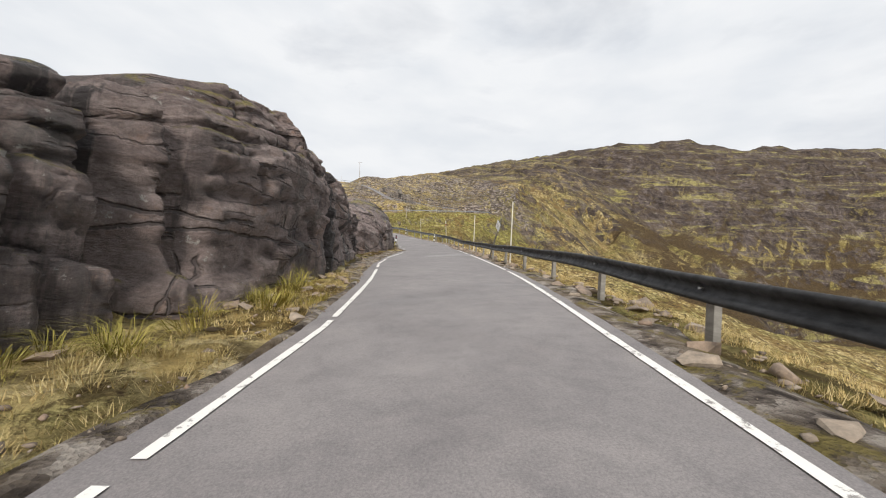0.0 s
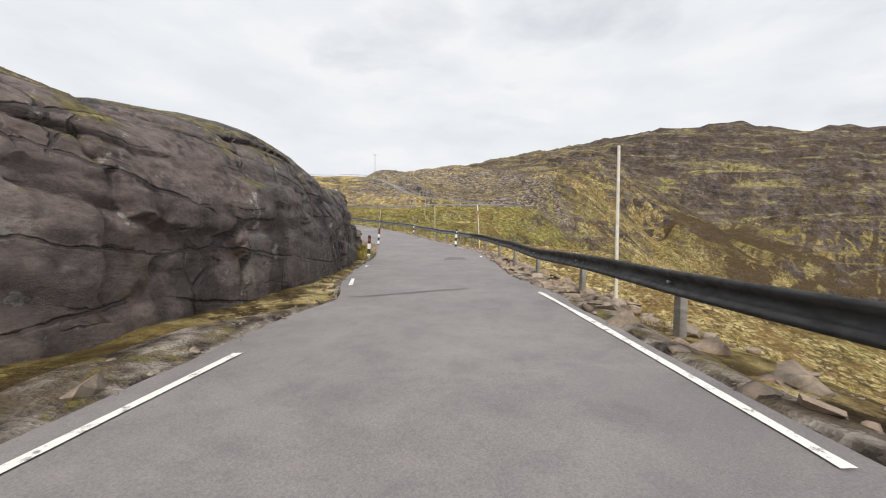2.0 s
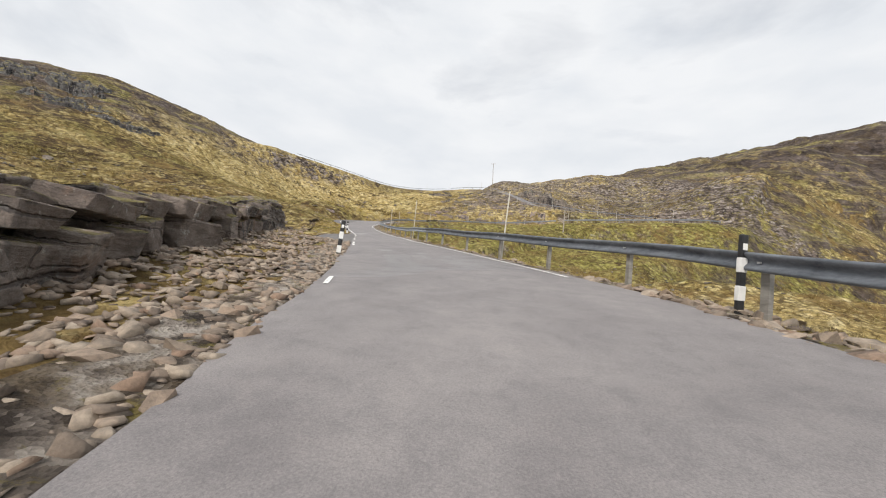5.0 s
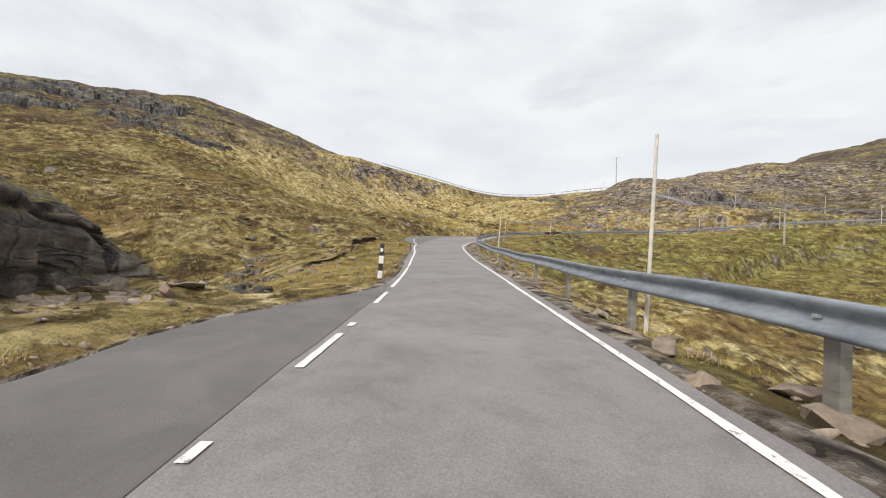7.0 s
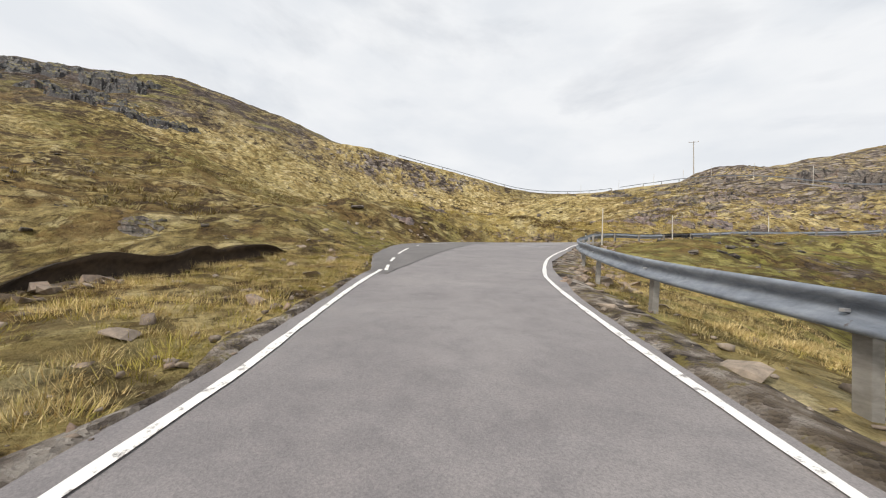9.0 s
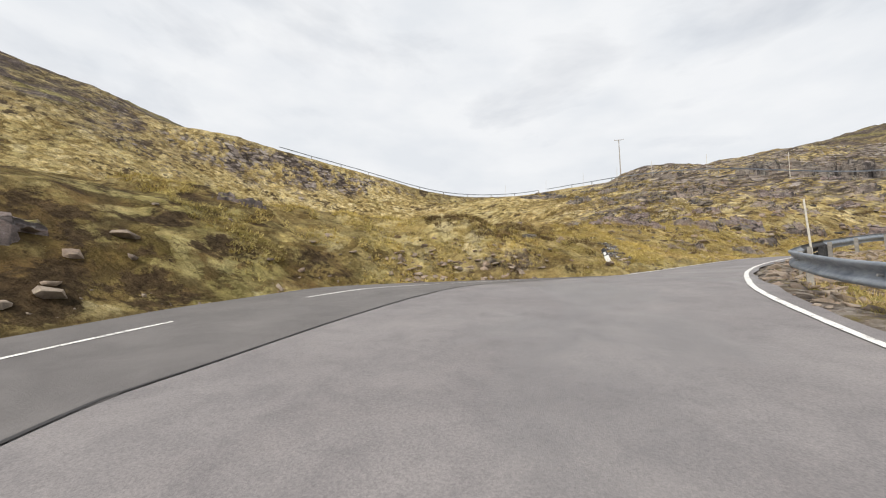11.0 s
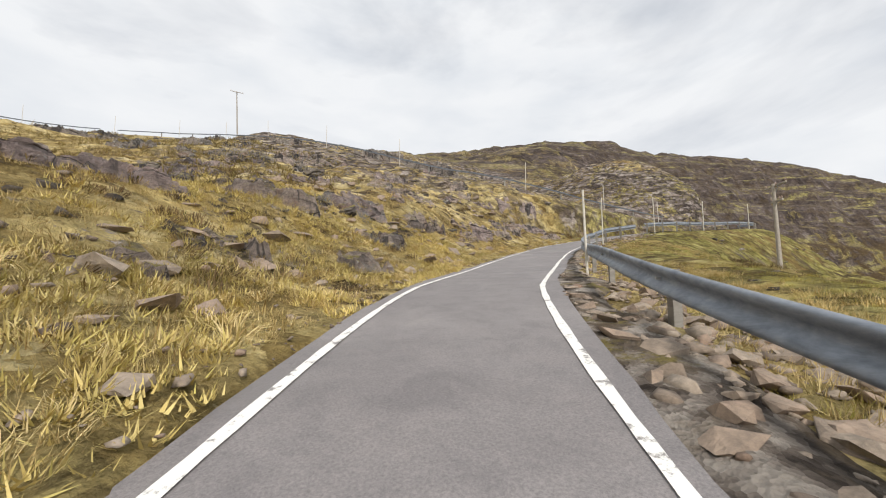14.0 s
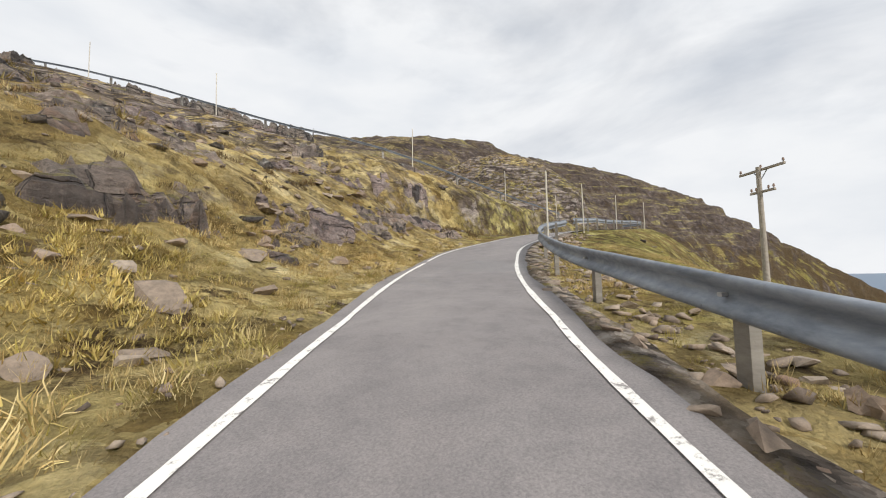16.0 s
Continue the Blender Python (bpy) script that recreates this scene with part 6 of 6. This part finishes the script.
sown("bank_grass", "long yellow grass hanging at the foot of the rock", "grass", LONG_TUFTS, GREEN, p, rng, 0.25, 0.5, 0.25)


# ---- a small stream that tumbles down beside the bend ----
STREAM_LINE = [(-33.66, 104.7, 0), (-33.58, 104.1, 0), (-33.50, 103.7, 0), (-33.46, 103.2, 0), (-33.26, 102.95, 0), (-33.27, 102.45, 0), (-33.05, 102.0, 0)]
_, line = spline(STREAM_LINE, 0.12)
line[:, 0] += 0.12 * fractal(line[:, 1] / 0.8, line[:, 1] * 0, 3, 701)
line[:, 2] = ground(line[:, 0], line[:, 1])
fall = np.floor(line[:, 2] / 0.35) * 0.35
line[:, 2] = 0.5 * line[:, 2] + 0.5 * (fall + 0.35 * smooth(0.55, 1.0, (line[:, 2] - fall) / 0.35)) + 0.11
half = 0.15 + 0.08 * fractal(line[:, 1] / 0.6, line[:, 1] * 0, 2, 703) + 0.14 * smooth(103.1, 103.5, line[:, 1]) * (1 - smooth(103.8, 104.1, line[:, 1]))
rows = []
for k in (-1.0, -0.5, 0.0, 0.5, 1.0):
    r = line.copy()
    r[:, 0] += half * k
    r[:, 2] -= 0.10 * k * k - 0.02 * value_noise(line[:, 1] / 0.2, line[:, 1] * 0 + k * 3, 705)
    rows.append(r)
stream = link("stream", grid_mesh("stream", np.stack(rows[::-1], 1)), STREAM, smooth_faces=True)
tagged(stream, "narrow white hill stream tumbling over dark wet stones", "stream", kind="structure")
top = thing("stream_stones", "dark wet stones along the little stream", "stones")
for i in range(64):
    k = random.randrange(len(line))
    p = Vector(line[k]) + Vector((random.choice((-1, 1)) * (random.uniform(0.17, 0.34) if i % 4 else random.uniform(0.0, 0.16)), random.uniform(-0.2, 0.2), 0))
    p.z = ground_at(p.x, p.y) + 0.03
    me = STONES[i % len(STONES)].copy()
    me.materials.clear()
    me.materials.append(WET_STONE)
    ob = new("stone", me)
    ob.parent = top
    ob.matrix_world = Matrix.Translation(p) @ pose(0, 0, 0, random.uniform(-20, 20), random.uniform(-20, 20), random.uniform(0, 360)) @ Matrix.Scale(random.uniform(0.09, 0.24), 4)


# ---- the peat edge beside the straight ----
s_bank = np.arange(99.0, 115.0, 0.2)
off_bank = -np.interp(s_bank, [99, 101, 102.5, 105.5, 110, 114.2, 115], [6.4, 6.5, 5.7, 6.1, 7.0, 6.5, 6.3]) + wavy(s_bank, 721, 0.22)
ease = np.clip(np.minimum(s_bank - 98.8, 115.1 - s_bank) / 1.5, 0, 1)
tall = (0.42 + 0.22 * fractal(s_bank / 1.7, s_bank * 0, 3, 723)) * ease * np.interp(s_bank, [99, 108.5, 109.6], [0.45, 0.6, 1.0])
rows = []
for back, up in ((-0.25, -0.25), (-0.05, -0.05), (0.10, 0.35), (0.02, 0.7), (-0.10, 0.95), (0.12, 1.02), (0.7, 0.8), (1.6, -0.2)):
    p = road_place(s_bank, off_bank - back + 0.08 * value_noise(s_bank / 0.35, s_bank * 0 + up * 7, 725))
    p[:, 2] = ground(p[:, 0], p[:, 1]) + tall * up - (0.15 if up < 0 else 0)
    rows.append(p)
bank_mesh = grid_mesh("peat_bank", np.stack(rows, 1)[:, ::-1])
bank = link("peat_bank", bank_mesh, [PEAT, MOOR])
strip = len(rows) - 1
bank_mesh.polygons.foreach_set("material_index", [1 if (k % strip) < 3 else 0 for k in range(len(bank_mesh.polygons))])
tagged(bank, "dark eroded peat bank with an overhanging turf edge", "peat bank")


# ---- chippings along the edges of the asphalt ----
for label, lo_, hi_, seed in (("grey chippings and grit along the guard rail verge", lambda s: right_edge(s) + 0.2, lambda s: rail_off(s) + 0.5, 801), ("grey chippings and grit along the uphill verge", lambda s: -left_reach(s) - 1.0, lambda s: -left_reach(s) - 0.18, 802)):
    rng, s, p = strewn(-4, 168, lo_, hi_, 1700, seed)
    size = 0.025 + 0.075 * rng.uniform(0, 1, len(p)) ** 2
    p[:, 2] += 0.03
    joined("chippings", STONE_DATA, p, size, turns(rng, len(p), 0.4), STONE, None, label, "chippings")


# ---- long grass: turf edges on the rock ledges and the golden strip under the bank ----
SHAGGY = [tuft_shape(34, 1.6, 90 + k, 1.2, 0.026) for k in range(5)]
rng, p, s, d = scatter(-30, 0, 14, 66, 9000, 821, lambda x, y, s, d: (s > 44) & (s < 90) & (d < 0) & (-d > np.interp(s, CUT_S, CUT_FOOT) + 0.75) & (-d < np.interp(s, CUT_S, CUT_FOOT) + 2.6) & (fractal(x / 2.0, y / 2.0, 3, 481) > -0.25))
sown("turf_edge", "shaggy yellow-green turf hanging over the rock ledges", "grass", SHAGGY, TURF, p, rng, 0.14, 0.30, 0.35)
rng, p, s, d = scatter(-38, -2, 100, 126, 7000, 822, lambda x, y, s, d: (s > 137) & (s < 174) & (d < 0) & (-d > left_reach(s) + 0.55) & (-d < left_reach(s) + 3.6) & (fractal(x / 2.2, y / 2.2, 3, 491) > -0.15))
sown("bank_grass", "long golden grass along the foot of the bank", "grass", SHAGGY, STRAW, p, rng, 0.10, 0.22, 0.3)
rng, p, s, d = scatter(-50, -20, 94, 120, 44000, 824, lambda x, y, s, d: (s > 118) & (s < 158) & (d < 0) & (-d > left_reach(s) + 0.3) & (-d < 15) & (fractal(x / 1.3, y / 1.3, 3, 495) > -0.12))
sown("bank_turf", "dense mossy yellow-green turf in small hummocks on the bank", "grass", FAR_TUFTS, BANK_MOSS, p, rng, 0.06, 0.15, 0.3)
rng, p, s, d = scatter(-8, 0, 8, 18, 2600, 823, lambda x, y, s, d: (s > 39.6) & (s < 44.2) & (d < -2.9) & (d > -5.2))
sown("bank_grass", "thick bright clump of long yellow-green grass below the rock", "grass", SHAGGY, TURF, p, rng, 0.28, 0.50, 0.25)
